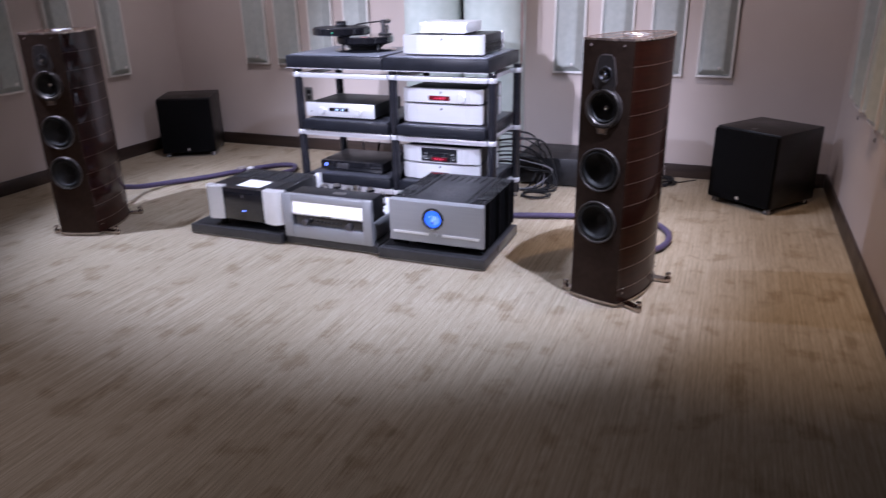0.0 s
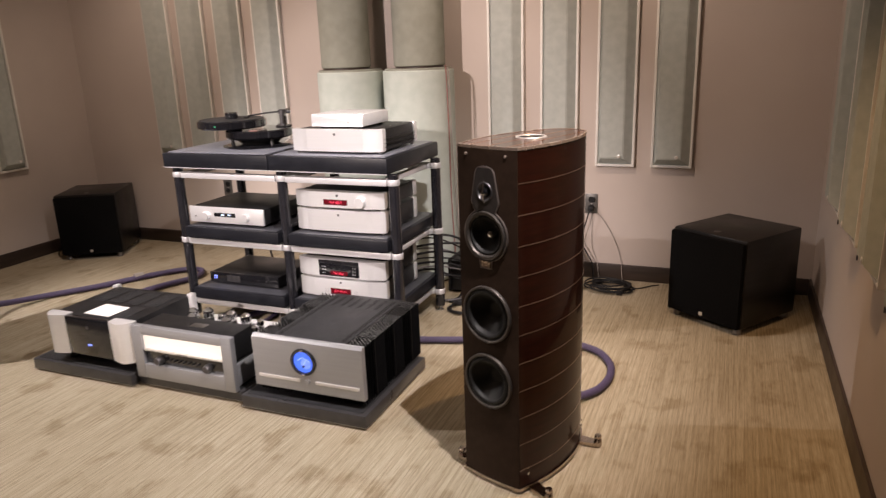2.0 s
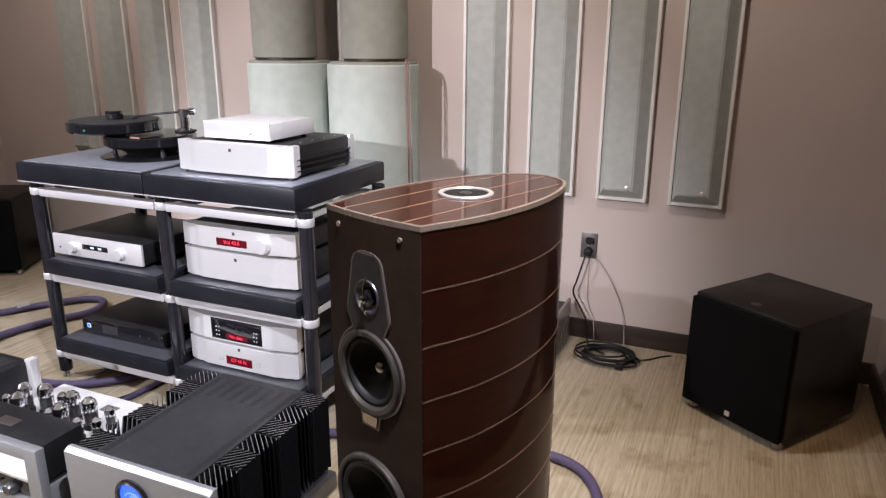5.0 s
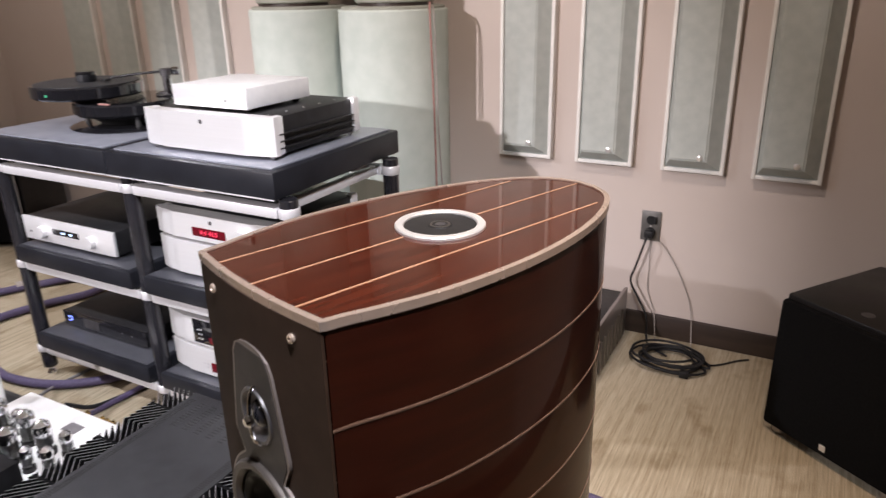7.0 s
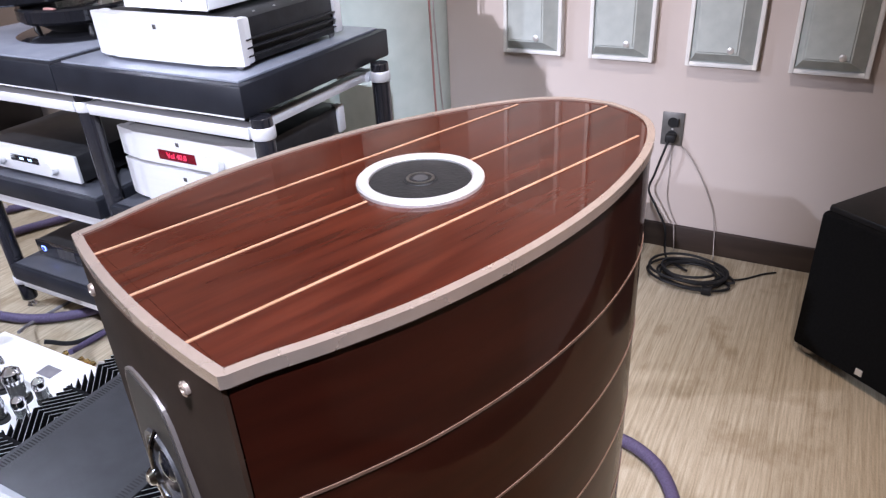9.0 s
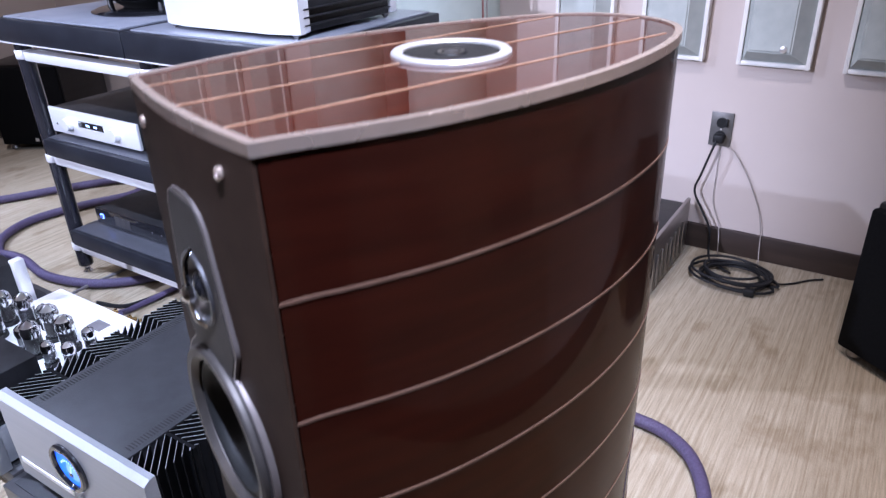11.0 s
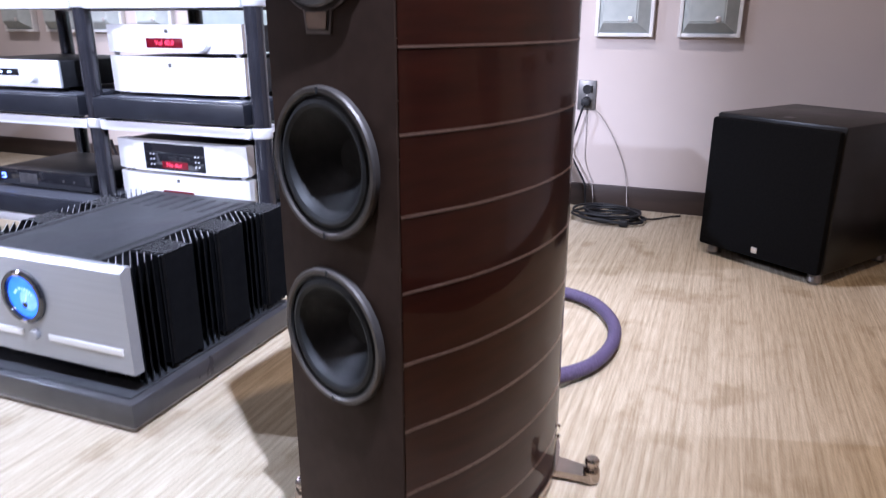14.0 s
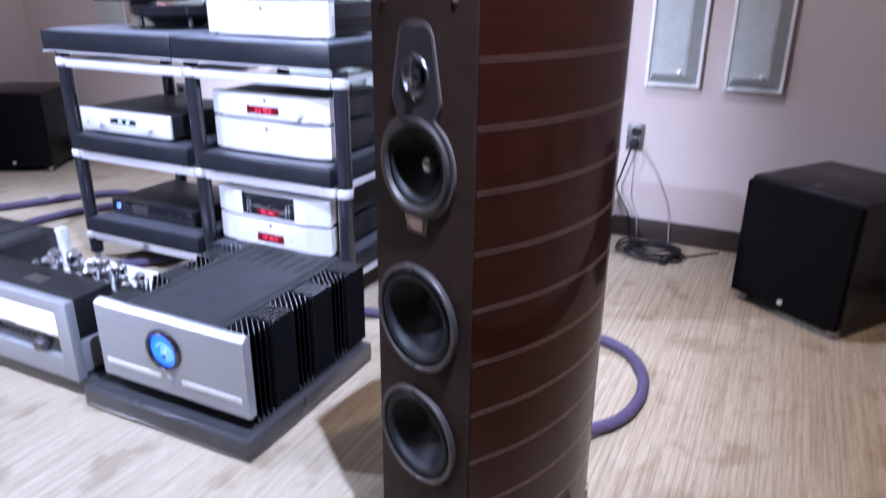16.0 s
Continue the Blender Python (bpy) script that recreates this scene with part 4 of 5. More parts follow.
MID, LOW, TOPZ = 0.549, 0.204, 0.9415
silver_unit(pose(-1.250, 4.14, TOPZ), 0.497, 0.118, 0.42, "amp")
silver_unit(pose(-1.252, 4.125, MID), 0.497, 0.118, 0.40, "psu")
silver_unit(pose(-1.252, 4.125, MID + 0.118), 0.497, 0.092, 0.40, "pre")
silver_unit(pose(-1.262, 4.115, LOW), 0.495, 0.106, 0.40, "dac")
silver_unit(pose(-1.262, 4.115, LOW + 0.106), 0.495, 0.104, 0.40, "cd")

t = thing("headphone_amplifier", "small plain silver box resting on the power amplifier", "audio box", pose(-1.262, 4.20, TOPZ + 0.114))
part("case", box(-0.142, 0.142, 0.0, 0.27, 0.012, 0.070, 0.003), "pale", t)
part("front_plate", box(-0.142, 0.142, -0.006, -0.0005, 0.011, 0.071, 0.002), "silver", t)
part("indicator", box(0.062, 0.066, -0.0072, -0.005, 0.030, 0.034), "slot", t)
for x in (-0.11, 0.11):
    for y in (0.03, 0.24):
        part("foot", cyl(0.010, 0, 0.0119, pose(x, y, 0), 16), "rubber", t)


def integrated():
    t = thing("integrated_amplifier", "silver-fronted integrated amplifier with two knobs on the rack shelf", "amplifier", pose(-1.927, 4.112, MID))
    w, h = 0.478, 0.100
    part("body", box(-w / 2 + 0.006, w / 2 - 0.006, 0.0125, 0.40, 0.014, h - 0.003, 0.003), "black_metal", t)
    f = part("faceplate", box(-w / 2, w / 2, 0, 0.012, 0.014, h, 0.004), "silver", t, "satin silver faceplate")
    part("display", box(-0.075, 0.062, -0.0012, 0.001, 0.050, 0.071, 0.0005), "gloss", f, "dark display window")
    for x0, x1 in ((-0.030, -0.010), (0.012, 0.030)):
        part("lit_digit", box(x0, x1, -0.0018, -0.001, 0.057, 0.064), "meter_mark", f)
    for x in (-0.128, 0.128):
        part("knob", lathe([(0.021, 0), (0.0215, 0.013), (0.0195, 0.018), (0, 0.0185)], 32, front(x, 0, 0.052)), "silver", f)
    part("button", lathe([(0.004, 0), (0.0035, 0.002), (0, 0.002)], 14, front(-0.20, 0, 0.045)), "dark_metal", f)
    for x in (-0.19, 0.19):
        for y in (0.05, 0.36):
            part("foot", cyl(0.016, 0, 0.0139, pose(x, y, 0), 18), "rubber", t)


integrated()


def streamer():
    t = thing("network_streamer", "low black network streamer with small blue light", "streamer", pose(-1.893, 4.15, LOW))
    part("body", box(-0.222, 0.222, 0.008, 0.34, 0.010, 0.066, 0.003), "black_metal", t)
    f = part("front_panel", box(-0.222, 0.222, 0.0, 0.0079, 0.010, 0.068, 0.002), "gloss", t)
    part("button_light", box(-0.193, -0.175, -0.0015, 0.001, 0.032, 0.050, 0.001), "blue_dot", f, "blue lit button")
    part("button_cap", box(-0.190, -0.178, -0.0022, -0.0012, 0.035, 0.047, 0.0005), "slot", f)
    part("display", box(-0.108, -0.022, -0.0015, 0.001, 0.020, 0.056, 0.0008), "dark_metal", f, "small grey display")
    for x in (0.10, 0.15):
        part("button", lathe([(0.004, 0), (0.0035, 0.0015), (0, 0.0015)], 12, front(x, 0, 0.040)), "dark_metal", f)
    for x in (-0.19, 0.19):
        for y in (0.04, 0.30):
            part("foot", cyl(0.014, 0, 0.0099, pose(x, y, 0), 16), "rubber", t)


streamer()


def turntable():
    t = thing("turntable", "black turntable with thick platter and pickup arm on the rack top", "turntable", pose(-1.875, 4.405, TOPZ))
    part("base_disc", lathe([(0, 0), (0.192, 0), (0.198, 0.004), (0.180, 0.010), (0.06, 0.012), (0, 0.012)], 64), "gloss", t)
    part("pedestal", lathe([(0, 0.0121), (0.095, 0.0121), (0.120, 0.030), (0.125, 0.040), (0, 0.040)], 48), "rubber", t)
    part("plinth", lathe([(0, 0.0401), (0.150, 0.0401), (0.172, 0.046), (0.180, 0.054), (0.180, 0.084), (0.174, 0.090), (0, 0.090)], 72), "gloss", t, "gloss black round plinth")
    p = pose(-0.140, -0.045, 0)
    part("bearing", cyl(0.05, 0.0901, 0.0999, p, 32), "dark_metal", t)
    pl = part("platter", lathe([(0, 0.100), (0.176, 0.100), (0.184, 0.106), (0.184, 0.138), (0.179, 0.143), (0, 0.143)], 80, p), "gloss", t, "thick gloss black platter")
    part("record_mat", lathe([(0, 0.1432), (0.170, 0.1432), (0.170, 0.1452), (0, 0.1452)], 72, p), "cover", pl)
    part("clamp", lathe([(0, 0.1453), (0.032, 0.1453), (0.034, 0.150), (0.034, 0.176), (0.030, 0.180), (0, 0.180)], 36, p), "gloss", pl, "black record clamp")
    a = part("arm_pillar", lathe([(0, 0.0901), (0.030, 0.0901), (0.030, 0.100), (0.014, 0.104), (0.014, 0.155), (0.020, 0.157), (0.020, 0.180), (0, 0.180)], 28, pose(0.075, 0.115, 0)), "dark_metal", t)
    part("arm_tube", hose([(0.105, 0.145, 0.170), (0.075, 0.115, 0.170), (0.01, 0.045, 0.166), (-0.045, -0.025, 0.158)], 0.0045, 10, 4), "black_metal", a)
    part("counterweight", cyl(0.015, 0, 0.026, pose(0.09, 0.130, 0.170) @ look((0, 0, 0), (-0.05, -0.05, 0)), 24, 0.003), "chrome", a)
    part("headshell", box(-0.060, -0.036, -0.050, -0.024, 0.149, 0.158, 0.002), "black_metal", a)
    part("arm_lift", cyl(0.009, 0.0901, 0.15, pose(0.115, 0.09, 0), 18), "chrome", a)
    part("arm_base", cyl(0.045, 0.0902, 0.096, pose(0.09, 0.105, 0), 28, 0.002), "black_metal", a)
    part("indicator", box(0.05, 0.095, -0.155, -0.145, 0.0901, 0.095, 0.001), "red_cable", t)
    for ang in (215, 330, 90):
        x, y = 0.145 * math.cos(radians(ang)), 0.145 * math.sin(radians(ang))
        part("foot", lathe([(0, 0), (0.010, 0.0), (0.012, 0.008), (0.010, 0.0125), (0.007, 0.0402), (0, 0.0402)], 20, pose(x, y, 0)), "black_metal", t)
    part("speed_light", box(-0.112, -0.103, -0.2282, -0.2252, 0.116, 0.123, 0.001), "green", pl, "small green light")
    return t


turntable()


# ---------------------------------------------------------------- amplifiers on plinths in front of the rack
def plinth(x0, x1, y0, y1, h):
    t = thing("amplifier_plinth", "low dark lacquered amplifier plinth on the carpet", "plinth", pose((x0 + x1) / 2, y0, 0), "amplifier plinths")
    w, d = (x1 - x0) / 2, y1 - y0
    for x in (-w + 0.06, w - 0.06):
        for y in (0.06, d - 0.06):
            part("foot", cyl(0.025, 0, 0.006, pose(x, y, 0), 20), "rubber", t)
    part("board", box(-w, w, 0, d, 0.006, h, 0.004), "plinth", t)
    part("edge_line", wall_strip([(-w - 0.001, -0.001), (w + 0.001, -0.001), (w + 0.001, d + 0.001), (-w - 0.001, d + 0.001)], [(-w + 0.003, 0.003), (w - 0.003, 0.003), (w - 0.003, d - 0.003), (-w + 0.003, d - 0.003)], 0.0085, 0.0115), "steel", t, "thin metal line near the bottom edge")
    part("top_inlay", box(-w + 0.02, w - 0.02, 0.018, d - 0.02, h + 0.0002, h + 0.003, 0.001), "cover", t)
    return t


plinth(-2.505, -1.892, 3.315, 3.90, 0.060)
plinth(-1.880, -1.320, 3.352, 3.90, 0.050)
plinth(-1.296, -0.714, 3.318, 3.895, 0.062)


def heatsink_amp():
    """Big amplifier: grey faceplate with a round blue meter, finned sides, slotted cover."""
    t = thing("power_amplifier", "large grey-fronted power amplifier with glowing blue round meter and heat sinks", "amplifier", pose(-0.984, 3.352, 0.065))
    w, h, d = 0.506, 0.262, 0.545
    bm = bmesh.new()
    prof = [(0.0, 0.042), (0.002, 0.040), (0.026, 0.040), (0.026, h), (0.014, h), (0.0, h - 0.009)]
    ends = [[bm.verts.new((x, y, z)) for y, z in prof] for x in (-w / 2, w / 2)]
    for k in range(6):
        bm.faces.new((ends[0][k], ends[0][(k + 1) % 6], ends[1][(k + 1) % 6], ends[1][k]))
    bm.faces.new(ends[0])
    bm.faces.new(ends[1])
    f = part("faceplate", bm, "grey_face", t, "grey anodised faceplate")
    for x0, x1 in ((-w / 2 + 0.020, -0.036), (0.036, w / 2 - 0.020)):
        part("groove", box(x0, x1, -0.0024, 0.001, 0.081, 0.095, 0.001), "silver", f, "bright milled strip")
    part("power_button", lathe([(0.011, 0), (0.011, 0.006), (0.009, 0.008), (0, 0.008)], 24, front(0.0, 0, 0.090)), "grey_face", f)
    z = 0.172
    m = part("meter", lathe([(0.057, -0.002), (0.058, 0.006), (0.055, 0.010), (0.047, 0.010), (0.044, 0.004), (0.044, -0.002)], 56, front(-0.012, 0, z)), "gloss", f, "round meter with black bezel")
    part("dial", lathe([(0, 0.002), (0.0442, 0.002)], 48, front(-0.012, 0, z)), "blue", m, "blue lit dial")
    part("needle", box(-0.0008, 0.0008, -0.0042, -0.003, -0.002, 0.026), "meter_mark", m).matrix_local = pose(-0.012, 0, z - 0.016, 0, 24, 0)
    for k in range(9):
        a = radians(-52 + 13 * k)
        part("scale_mark", box(-0.0007, 0.0007, -0.004, -0.003, 0.027, 0.032), "meter_mark", m).matrix_local = pose(-0.012, 0, z - 0.012, 0, math.degrees(a), 0)
    part("hub", lathe([(0, 0.0045), (0.006, 0.0045), (0.006, 0.002)], 20, front(-0.012, 0, z - 0.018)), "gloss", m)
    part("scale_plate", lathe([(0, 0.0026), (0.023, 0.0026), (0.023, 0.0021)], 32, front(-0.001, 0, z - 0.006)), "meter_pale", m, "pale blue inner scale plate")
    for dz in (-0.0505, 0.0505):
        part("clip", box(-0.020, -0.004, -0.0125, -0.0098, z + dz - 0.0035, z + dz + 0.0035, 0.001), "chrome", m, "bright clip on the bezel")
    part("chassis", box(-0.165, 0.165, 0.0265, d, 0.030, h - 0.008, 0.002), "black_metal", t)
    c = part("cover", box(-0.168, 0.168, 0.0268, d, h - 0.0078, h - 0.003, 0.001), "cover", t, "charcoal slotted top cover")
    slot = finish("slot", box(-0.0095, 0.0095, -0.0014, 0.0014, 0, 0.0005), "slot")
    spots = []
    for k in range(70):
        y = 0.045 + k * 0.0068
        spots += [(-0.146, y)] + ([(0.146, y)] if k < 70 else [])
    for row in range(6):
        for k in range(11):
            spots.append((-0.105 + row * 0.042, 0.405 + k * 0.0105))
    for x, y in spots:
        s = new("slot", slot)
        s.parent = c
        s.location = (x, y, h - 0.0029)
    # heat sinks: on each side three spines that carry slanting fins
    depth, reach = 0.081, 0.083
    fins = []
    for k in range(-4, 5):
        c = k * 0.0185
        x, y = max(0.0, c), max(0.0, -c)
        run = min(depth - x, reach - y) * math.sqrt(2)
        if run > 0.008:
            fins.append((x, y, finish("fin", box(0, run, -0.0013, 0.0013, 0.010, h - 0.006), "fin"), finish("fin_edge", box(0.001, run - 0.001, -0.0007, 0.0007, h - 0.0059, h - 0.0053), "fin_edge")))
    spine = finish("sink_spine", box(0, depth, -0.004, 0.004, 0.016, h - 0.007), "fin")
    for side in (0, 1):
        for g in range(3):
            m = pose(0, 0.116 + g * 0.171, 0) if side == 0 else pose(0, 0.116 + g * 0.171, 0, 0, 0, 180)
            sp = new("sink_spine", spine)
            sp.parent = t
            sp.matrix_local = m @ pose(0.1685, 0, 0)
            for x, y, me, edge in fins:
                for q in (1, -1):
                    s = new("fin", me)
                    s.parent = t
                    s.matrix_local = m @ pose(0.1685 + x, q * (y + 0.004), 0, 0, 0, 45 * q)
                    e = new("fin_edge", edge)
                    e.parent = s
    for x in (-0.20, 0.20):
        for y in (0.06, d - 0.06):
            part("foot", cyl(0.022, 0.0, 0.0299 if abs(x) < 0.165 else 0.0179, pose(x * 0.7, y, 0), 20), "rubber", t)
    return t


heatsink_amp()


def tube_amp():
    """Integrated tube amplifier: silver frame front with a white window, black hood, deck of silvered tubes."""
    t = thing("tube_amplifier", "silver-framed tube amplifier with white window and silvered tubes", "amplifier", pose(-1.603, 3.335, 0.053))
    w, h = 0.535, 0.245
    bm = box(-w / 2, -w / 2 + 0.052, 0, 0.030, 0.0, h, 0.003)
    box(w / 2 - 0.052, w / 2, 0, 0.030, 0.0, h, 0.003, bm)
    box(-w / 2 + 0.0525, w / 2 - 0.0525, 0.0005, 0.0295, h - 0.040, h, 0.003, bm)
    box(-w / 2 + 0.0525, w / 2 - 0.0525, 0.0005, 0.0295, 0.0, 0.068, 0.003, bm)
    f = part("front_frame", bm, "grey_face", t, "satin silver front frame")
    part("window", box(-w / 2 + 0.054, w / 2 - 0.054, 0.012, 0.018, 0.140, h - 0.041, 0.001), "window", f, "white lit meter window")
    part("window_sill", box(-w / 2 + 0.054, w / 2 - 0.054, 0.003, 0.020, 0.130, 0.139, 0.002), "alu", f)
    part("window_bar", box(-0.030, 0.030, 0.0016, 0.003, 0.133, 0.136), "slot", f)
    b = part("control_strip", box(-w / 2 + 0.054, w / 2 - 0.054, 0.016, 0.022, 0.069, 0.129, 0.001), "gloss", f, "black control strip")
    for x in (-0.118, 0.118):
        part("knob", lathe([(0.018, 0), (0.019, 0.012), (0.017, 0.026), (0.015, 0.030), (0, 0.030)], 36, front(x * 1.12, 0.016, 0.092)), "dark_metal", b, "dark metal knob")
    for k in range(7):
        part("toggle", lathe([(0.005, 0), (0.005, 0.006), (0.003, 0.014), (0, 0.015)], 12, front(-0.075 + 0.025 * k, 0.016, 0.098)), "black_metal", b)
    part("hood", box(-w / 2 + 0.03, w / 2 - 0.012, 0.031, 0.165, 0.13, h - 0.002, 0.003), "black_metal", t, "black metal hood")
    part("plate", box(0.0, 0.075, 0.070, 0.110, h - 0.0018, h - 0.0006, 0.0003), "steel", t, "small name plate")
    part("chassis", box(-w / 2 + 0.012, w / 2 - 0.012, 0.031, 0.50, 0.010, 0.110, 0.003), "grey_face", t, "silver chassis")
    part("inner_hood", box(-w / 2 + 0.03, w / 2 - 0.02, 0.031, 0.20, 0.1102, 0.1298, 0.002), "black_metal", t)
    part("deck", box(-w / 2 + 0.018, w / 2 - 0.018, 0.205, 0.496, 0.1102, 0.116, 0.002), "deck", t, "white tube deck")
    big = [(-0.185, 0.30), (-0.115, 0.325), (0.015, 0.325), (0.105, 0.315), (0.05, 0.250), (-0.14, 0.245)]
    small = [(-0.225, 0.26), (-0.06, 0.345), (0.165, 0.34), (-0.005, 0.25), (0.13, 0.245), (0.185, 0.27)]
    for pts, r, hh in ((big, 0.0230, 0.104), (small, 0.0160, 0.074)):
        for x, y in pts:
            base = 0.1162
            g = part("tube", lathe([(0, base + 0.012), (r * 0.92, base + 0.012), (r, base + 0.020), (r * 1.02, base + hh * 0.62)], 24, pose(x, y, 0)), "glass", t, "glass tube with silvered top")
            part("silver_top", lathe([(r * 1.02, base + hh * 0.62), (r * 1.12, base + hh * 0.75), (r * 0.98, base + hh * 0.92), (r * 0.55, base + hh * 1.02), (r * 0.12, base + hh * 1.05), (0, base + hh * 1.07)], 24, pose(x, y, 0)), "mirror_tube", g)
            part("plate_stack", box(x - r * 0.5, x + r * 0.5, y - r * 0.35, y + r * 0.35, base + 0.014, base + hh * 0.55, 0.001), "dark_metal", g)
            part("socket", cyl(r * 1.15, base, base + 0.0119, pose(x, y, 0), 20), "cone", g)
    part("deck_grille", box(0.03, 0.09, 0.405, 0.445, 0.1162, 0.1170, 0.0003), "wire_grey", t)
    for x in (0.05, 0.075, 0.10, -0.02):
        part("terminal", lathe([(0.006, 0), (0.006, 0.020), (0.008, 0.021), (0.008, 0.030), (0, 0.031)], 16, pose(x, 0.5005, 0.085, -90, 0, 0)), "gold", t, "gold speaker terminal")
    for x in (-0.2, 0.2):
        for y in (0.06, 0.44):
            part("foot", cyl(0.02, 0.0, 0.0099, pose(x, y, 0), 18), "rubber", t)
    return t


tube_amp()


def silver_corner_amp():
    """Black amplifier with curved silver corner blocks and a sheet of paper on its vented top."""
    t = thing("power_amplifier", "black power amplifier with curved silver front corners and vented top", "amplifier", pose(-2.132, 3.330, 0.063))
    w, h, d = 0.51, 0.233, 0.42
    part("body", box(-w / 2 + 0.020, w / 2 - 0.020, 0.03, d, 0.045, h - 0.003, 0.004), "black_metal", t)
    f = part("front_panel", box(-0.132, 0.132, 0.004, 0.0298, 0.050, h, 0.003), "gloss", t, "gloss black front panel")
    part("indicator", box(-0.012, 0.012, 0.0028, 0.005, 0.104, 0.108), "blue_dot", f, "blue indicator light")
    logo(f, 0.0, 0.004, 0.190, 0.008)
    for s in (-1, 1):
        pts = []
        for k in range(11):
            u = k / 10
            pts.append((s * (0.134 + 0.121 * u), 0.004 - 0.020 * math.sin(math.pi * min(1, u * 1.15) * 0.6) + 0.050 * max(0, u - 0.55) ** 2 * 4))
        ring = pts + [(p[0], 0.05) for p in reversed(pts)]
        bm = prism(ring, 0.048, h + 0.003)
        part("corner_block", bm, "silver", t, "curved silver corner block")
        part("rear_post", box(s * (w / 2 - 0.014) - 0.016, s * (w / 2 - 0.014) + 0.016, d - 0.02, d + 0.016, 0.048, h + 0.006, 0.006), "silver", t)
    for k in range(4):
        part("vent", box(-0.20 + k * 0.105, -0.115 + k * 0.105, 0.225, 0.395, h - 0.0028, h - 0.0012, 0.0005), "cover", t, "slotted vent field")
        for j in range(14):
            part("vent_slot", box(-0.195 + k * 0.105, -0.12 + k * 0.105, 0.232 + j * 0.0118, 0.236 + j * 0.0118, h - 0.0011, h - 0.0007), "slot", t)
    part("side_vent", box(0.09, 0.17, 0.06, 0.20, h - 0.0028, h - 0.0012, 0.0005), "cover", t)
    for x in (-0.19, 0.19):
        for y in (0.07, d - 0.07):
            part("foot", cyl(0.022, 0.0, 0.0449, pose(x, y, 0), 20), "rubber", t)
    return t


silver_corner_amp()
solid("paper_sheet", box(-0.078, 0.078, -0.062, 0.062, 0, 0.0012), "paper", "white sheet of paper lying on the black amplifier", "paper", m=pose(-2.124, 3.450, 0.2952, 0, 0, -2))


# ---------------------------------------------------------------- things by the back wall
def rear_amp():
    t = thing("floor_amplifier", "low black amplifier with grey end plate on the carpet", "amplifier", pose(-0.65, 4.93, 0))
    part("body", box(-0.34, 0.325, 0.0, 0.44, 0.012, 0.198, 0.004), "black_metal", t)
    part("end_plate", box(0.3255, 0.338, -0.012, 0.452, 0.008, 0.216, 0.002), "steel", t, "grey metal end plate")
    part("end_plate", box(-0.353, -0.3405, -0.012, 0.452, 0.008, 0.205, 0.002), "black_metal", t)
    for k in range(8):
        part("side_fin", box(0.3385, 0.346, 0.02 + k * 0.05, 0.026 + k * 0.05, 0.02, 0.15, 0.001), "steel", t)
    for x in (-0.28, 0.27):
        for y in (0.06, 0.38):
            part("foot", cyl(0.02, 0, 0.0119, pose(x, y, 0), 16), "rubber", t)


rear_amp()


def outlet(m):
    t = thing("wall_outlet", "grey metal double wall outlet with a black plug", "outlet", m, "wall outlets")
    p = part("cover_plate", box(-0.038, 0.038, -0.006, 0, -0.061, 0.061, 0.002), "outlet", t)
    for z in (-0.024, 0.024):
        s = part("socket", lathe([(0, 0), (0.019, 0), (0.018, 0.0025), (0, 0.0025)], 24, front(0, -0.006, z)), "black_cable", p, "black socket face")
        for x in (-0.006, 0.006):
            part("slot", box(x - 0.0012, x + 0.0012, -0.0092, -0.008, z - 0.001, z + 0.008), "slot", s)
    part("screw", lathe([(0.0035, 0), (0.003, 0.0015), (0, 0.0015)], 12, front(0, -0.006, 0)), "alu", p)
    part("adapter", box(0.014, 0.022, -0.018, -0.0062, 0.012, 0.04, 0.002), "black_cable", t)


outlet(pose(-0.253, NORTH, 0.471))
outlet(pose(-2.98, NORTH, 0.465))
t = thing("extension_cable", "black cable hanging from the wall outlet to the carpet", "cable")
part("plug", box(-0.271, -0.235, NORTH - 0.040, NORTH - 0.0095, 0.429, 0.459, 0.006), "black_cable", t)
part("cord", hose([(-0.257, 5.399, 0.437), (-0.265, 5.389, 0.404), (-0.290, 5.389, 0.309), (-0.305, 5.389, 0.244), (-0.270, 5.384, 0.179), (-0.230, 5.379, 0.105), (-0.220, 5.364, 0.030), (-0.195, 5.314, 0.012), (-0.115, 5.254, 0.012)], 0.0042, 10), "black_cable", t)
t = thing("pale_cord", "thin pale cord hanging from the outlet along the wall", "cord")
part("cord", hose([(-0.217, 5.429, 0.413), (-0.185, 5.428, 0.384), (-0.130, 5.428, 0.299), (-0.080, 5.427, 0.189), (-0.060, 5.419, 0.102), (-0.055, 5.409, 0.060), (-0.045, 5.374, 0.006)], 0.0019, 8), "white_cable", t)
part("cord", hose([(-0.247, NORTH - 0.009, 0.410), (-0.246, NORTH - 0.008, 0.30), (-0.243, NORTH - 0.008, 0.20), (-0.215, NORTH - 0.009, 0.125), (-0.205, NORTH - 0.020, 0.10), (-0.19, NORTH - 0.05, 0.006)], 0.0017, 8), "white_cable", t)

rng = random.Random(4)
t = thing("cable_coil", "black cable wound in a loose coil on the carpet", "cable")
pts = []
for k in range(150):
    a = k / 150 * 2 * math.pi * 8
    turn = int(k / 150 * 8)
    r = 1 + 0.16 * math.sin(turn * 2.4) + 0.05 * math.sin(a * 0.37)
    pts.append((-0.097 + r * 0.112 * math.cos(a) + 0.018 * math.sin(turn * 1.7), 5.225 + r * 0.082 * math.sin(a) + 0.012 * math.cos(turn * 2.9), 0.008 + 0.0045 * turn + 0.006 * abs(math.sin(a * 1.3))))
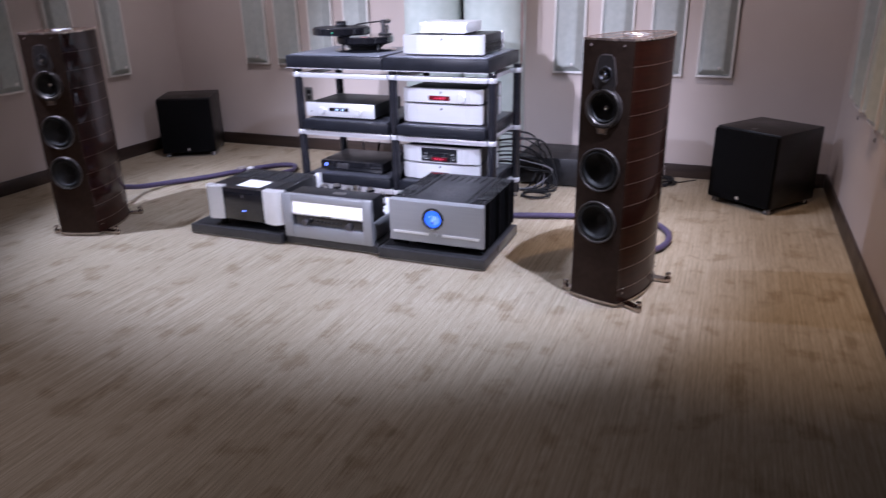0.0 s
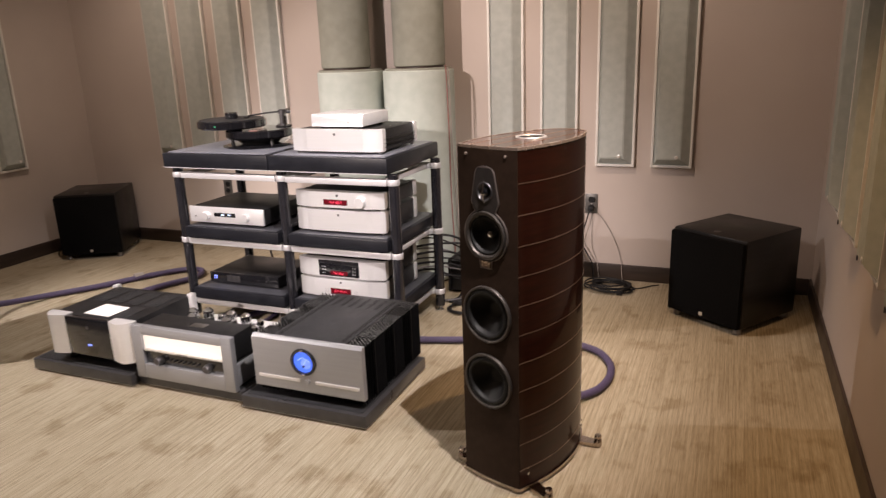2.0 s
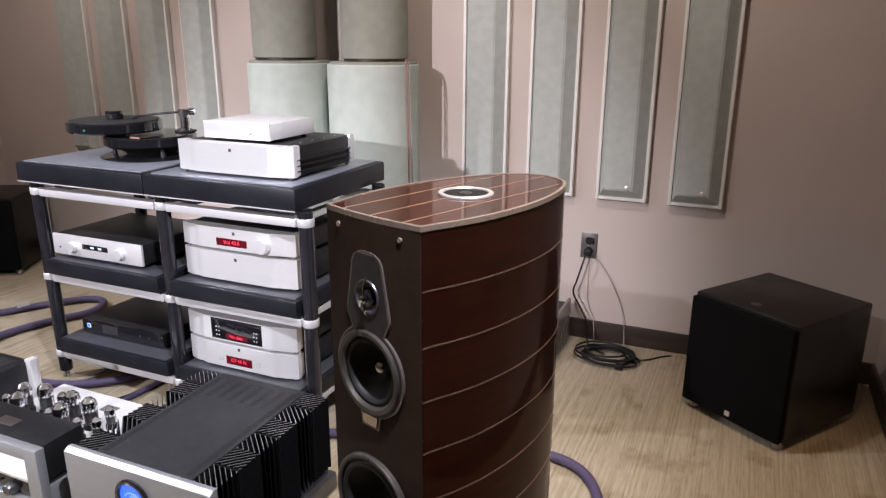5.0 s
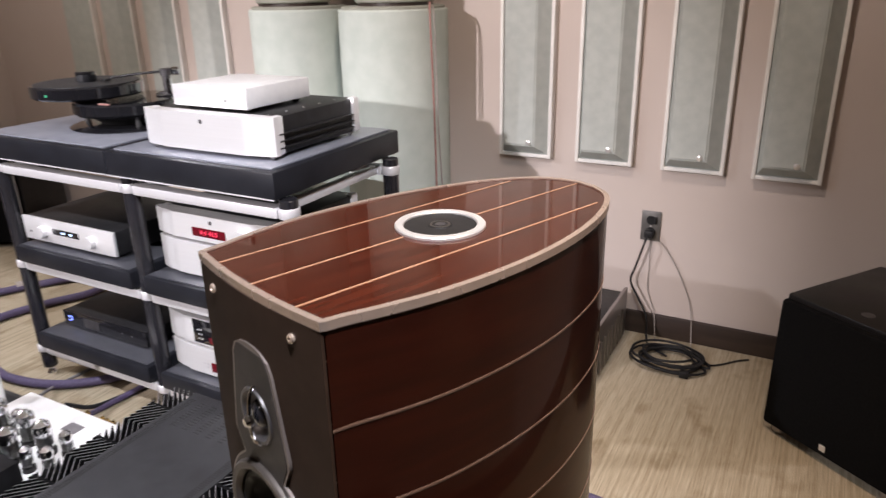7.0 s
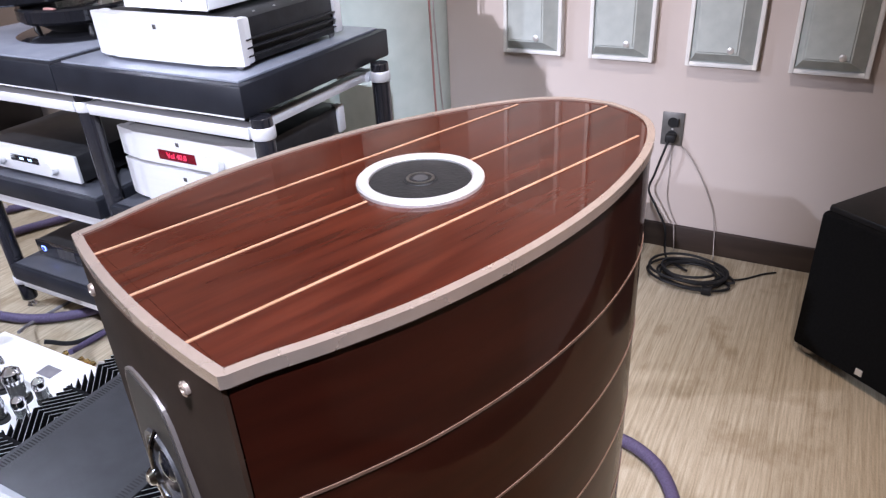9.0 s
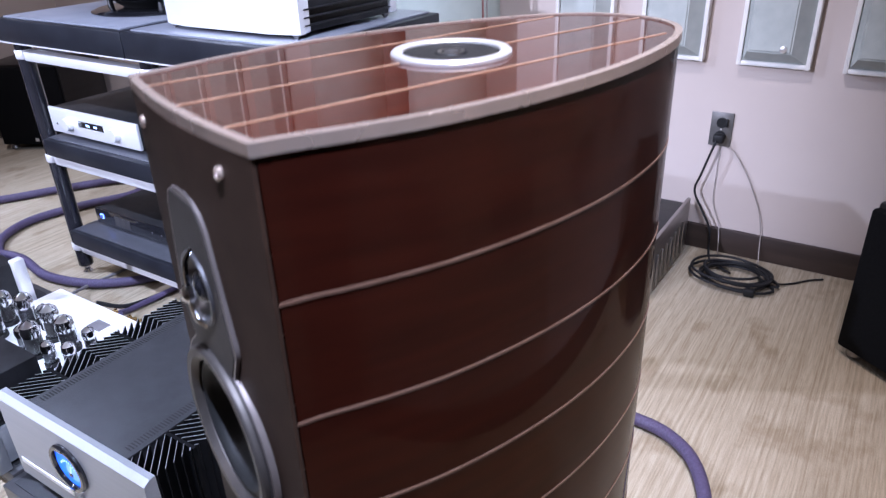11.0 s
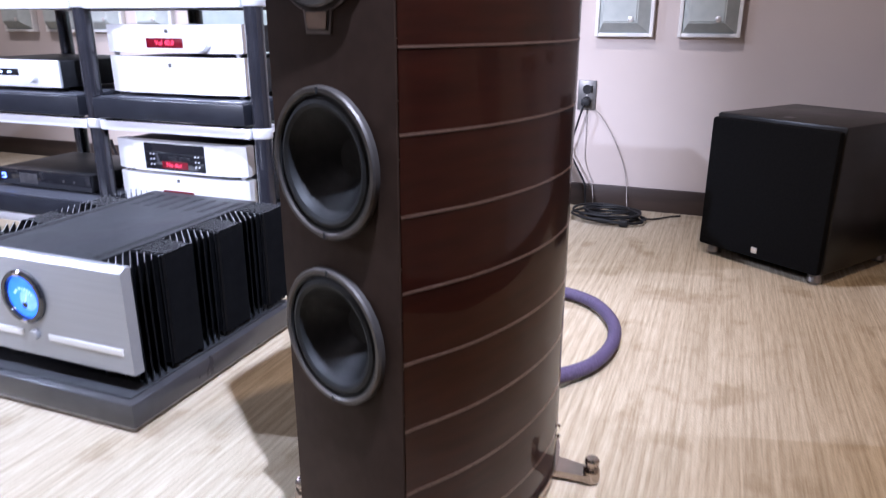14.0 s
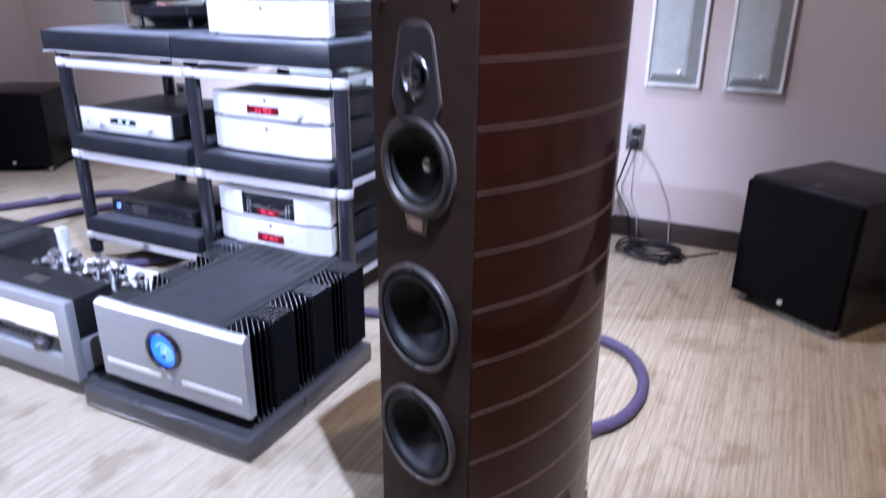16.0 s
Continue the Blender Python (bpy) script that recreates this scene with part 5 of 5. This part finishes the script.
part("coil", hose(pts, 0.0048, 8, 3), "black_cable", t)
part("tail", hose([(0.0, 5.24, 0.03), (0.04, 5.255, 0.012), (0.08, 5.29, 0.006), (0.13, 5.345, 0.006), (0.17, 5.375, 0.006)], 0.0034, 8), "black_cable", t)
part("plug", box(-0.045, -0.010, 5.125, 5.152, 0.004, 0.030, 0.006), "black_cable", t)

# small sensor plates on the side wall
for y in (4.70, 4.12, 3.55):
    solid("wall_hook", box(EAST - 0.006, EAST, y - 0.004, y + 0.004, 0.592, 0.614, 0.002), "dark_metal", "small dark bracket on the side wall", "bracket", group="wall brackets")


# ---------------------------------------------------------------- cables
t = thing("speaker_cable", "thick purple braided speaker cable looping over the carpet", "speaker cable", group="speaker cables")
part("hose", hose([(-1.030, 3.952, 0.16), (-1.000, 4.068, 0.05), (-0.890, 4.145, 0.022), (-0.710, 4.198, 0.022), (-0.460, 4.271, 0.022), (-0.160, 4.324, 0.022), (-0.010, 4.285, 0.022), (0.075, 4.164, 0.022), (0.097, 4.029, 0.022), (0.070, 3.894, 0.022), (0.005, 3.788, 0.030), (-0.010, 3.701, 0.06), (-0.010, 3.624, 0.12)], 0.0165, 14), "purple", t)
part("collar", cyl(0.014, 0, 0.05, look((-0.01, 3.63, 0.115), (-0.01, 3.57, 0.16)) @ pose(0, 0, -0.05), 18), "alu", t)
t = thing("speaker_cable", "thick purple braided speaker cable running behind the amplifiers", "speaker cable", group="speaker cables")
part("hose", hose([(-2.30, 3.77, 0.13), (-2.40, 3.88, 0.06), (-2.58, 3.98, 0.024), (-2.75, 4.07, 0.022), (-2.835, 4.24, 0.022), (-2.79, 4.46, 0.022), (-2.70, 4.66, 0.022), (-2.76, 4.80, 0.022), (-2.88, 4.79, 0.022), (-3.02, 4.63, 0.022), (-3.20, 4.32, 0.022), (-3.36, 4.08, 0.026), (-3.40, 3.88, 0.05), (-3.345, 3.70, 0.10), (-3.29, 3.59, 0.14)], 0.0175, 14), "purple", t)
part("collar", cyl(0.022, 0, 0.06, pose(-3.09, 4.53, 0.03) @ look((0, 0, 0), (-0.05, -0.1, 0)), 18), "white_cable", t)
t = thing("speaker_cable", "thick purple braided speaker cable under the rack edge", "speaker cable", group="speaker cables")
part("hose", hose([(-2.47, 3.90, 0.10), (-2.60, 3.97, 0.045), (-2.50, 4.02, 0.024), (-2.27, 3.99, 0.022), (-2.05, 4.05, 0.022), (-1.90, 4.20, 0.022), (-1.84, 4.40, 0.022)], 0.0165, 14), "purple", t)

t = thing("lead_bundle", "loose grey and black leads lying under the rack", "cables")
for k in range(7):
    x = -2.05 + 0.13 * k
    part("lead", hose([(x, 4.62, 0.30), (x + rng.uniform(-.06, .06), 4.66, 0.16), (x + rng.uniform(-.1, .1), 4.50, 0.02 + 0.006 * k), (x + rng.uniform(-.15, .15), 4.25, 0.012 + 0.004 * k), (x + rng.uniform(-.1, .1) + 0.05, 4.02, 0.02), (x + 0.06, 3.93, 0.06)], 0.006 + 0.002 * (k % 3), 8), ("wire_grey", "black_cable", "purple", "white_cable")[k % 4], t)
t = thing("lead_bundle", "tangle of black and grey leads behind the rack", "cables")
for k in range(10):
    z = 0.20 + 0.026 * k
    x = -1.02 + rng.uniform(-.05, .03)
    part("lead", hose([(x - 0.06, 4.53, z), (x + 0.04, 4.64 + rng.uniform(0, .05), z - 0.01), (x + 0.14 + rng.uniform(0, .06), 4.75, z - 0.03 - rng.uniform(0, .05)), (x + 0.24 + rng.uniform(0, .06), 4.82, z * 0.55), (x + 0.22 + rng.uniform(-.05, .08), 4.80, 0.03), (x + rng.uniform(.05, .25), 4.74, 0.010)], 0.0045 + 0.0022 * (k % 2), 8), ("black_cable", "black_cable", "wire_grey", "black_cable")[k % 4], t)
loops = [(-0.80 + (0.085 + 0.012 * math.sin(k * 0.21)) * math.cos(k * 2 * math.pi / 20), 4.64 + 0.075 * math.sin(k * 2 * math.pi / 20), 0.008 + 0.0004 * k) for k in range(52)]
part("floor_loop", hose(loops, 0.0055, 8, 3), "black_cable", t)
t = thing("mains_lead", "black mains lead running from the tube amplifier", "cable")
part("lead", hose([(-1.42, 3.885, 0.12), (-1.36, 3.95, 0.13), (-1.25, 4.0, 0.10), (-1.12, 3.99, 0.05), (-1.05, 4.02, 0.02), (-1.10, 4.2, 0.012)], 0.007, 10), "black_cable", t)
part("plug", box(-1.45, -1.40, 3.874, 3.915, 0.105, 0.135, 0.006), "black_cable", t)
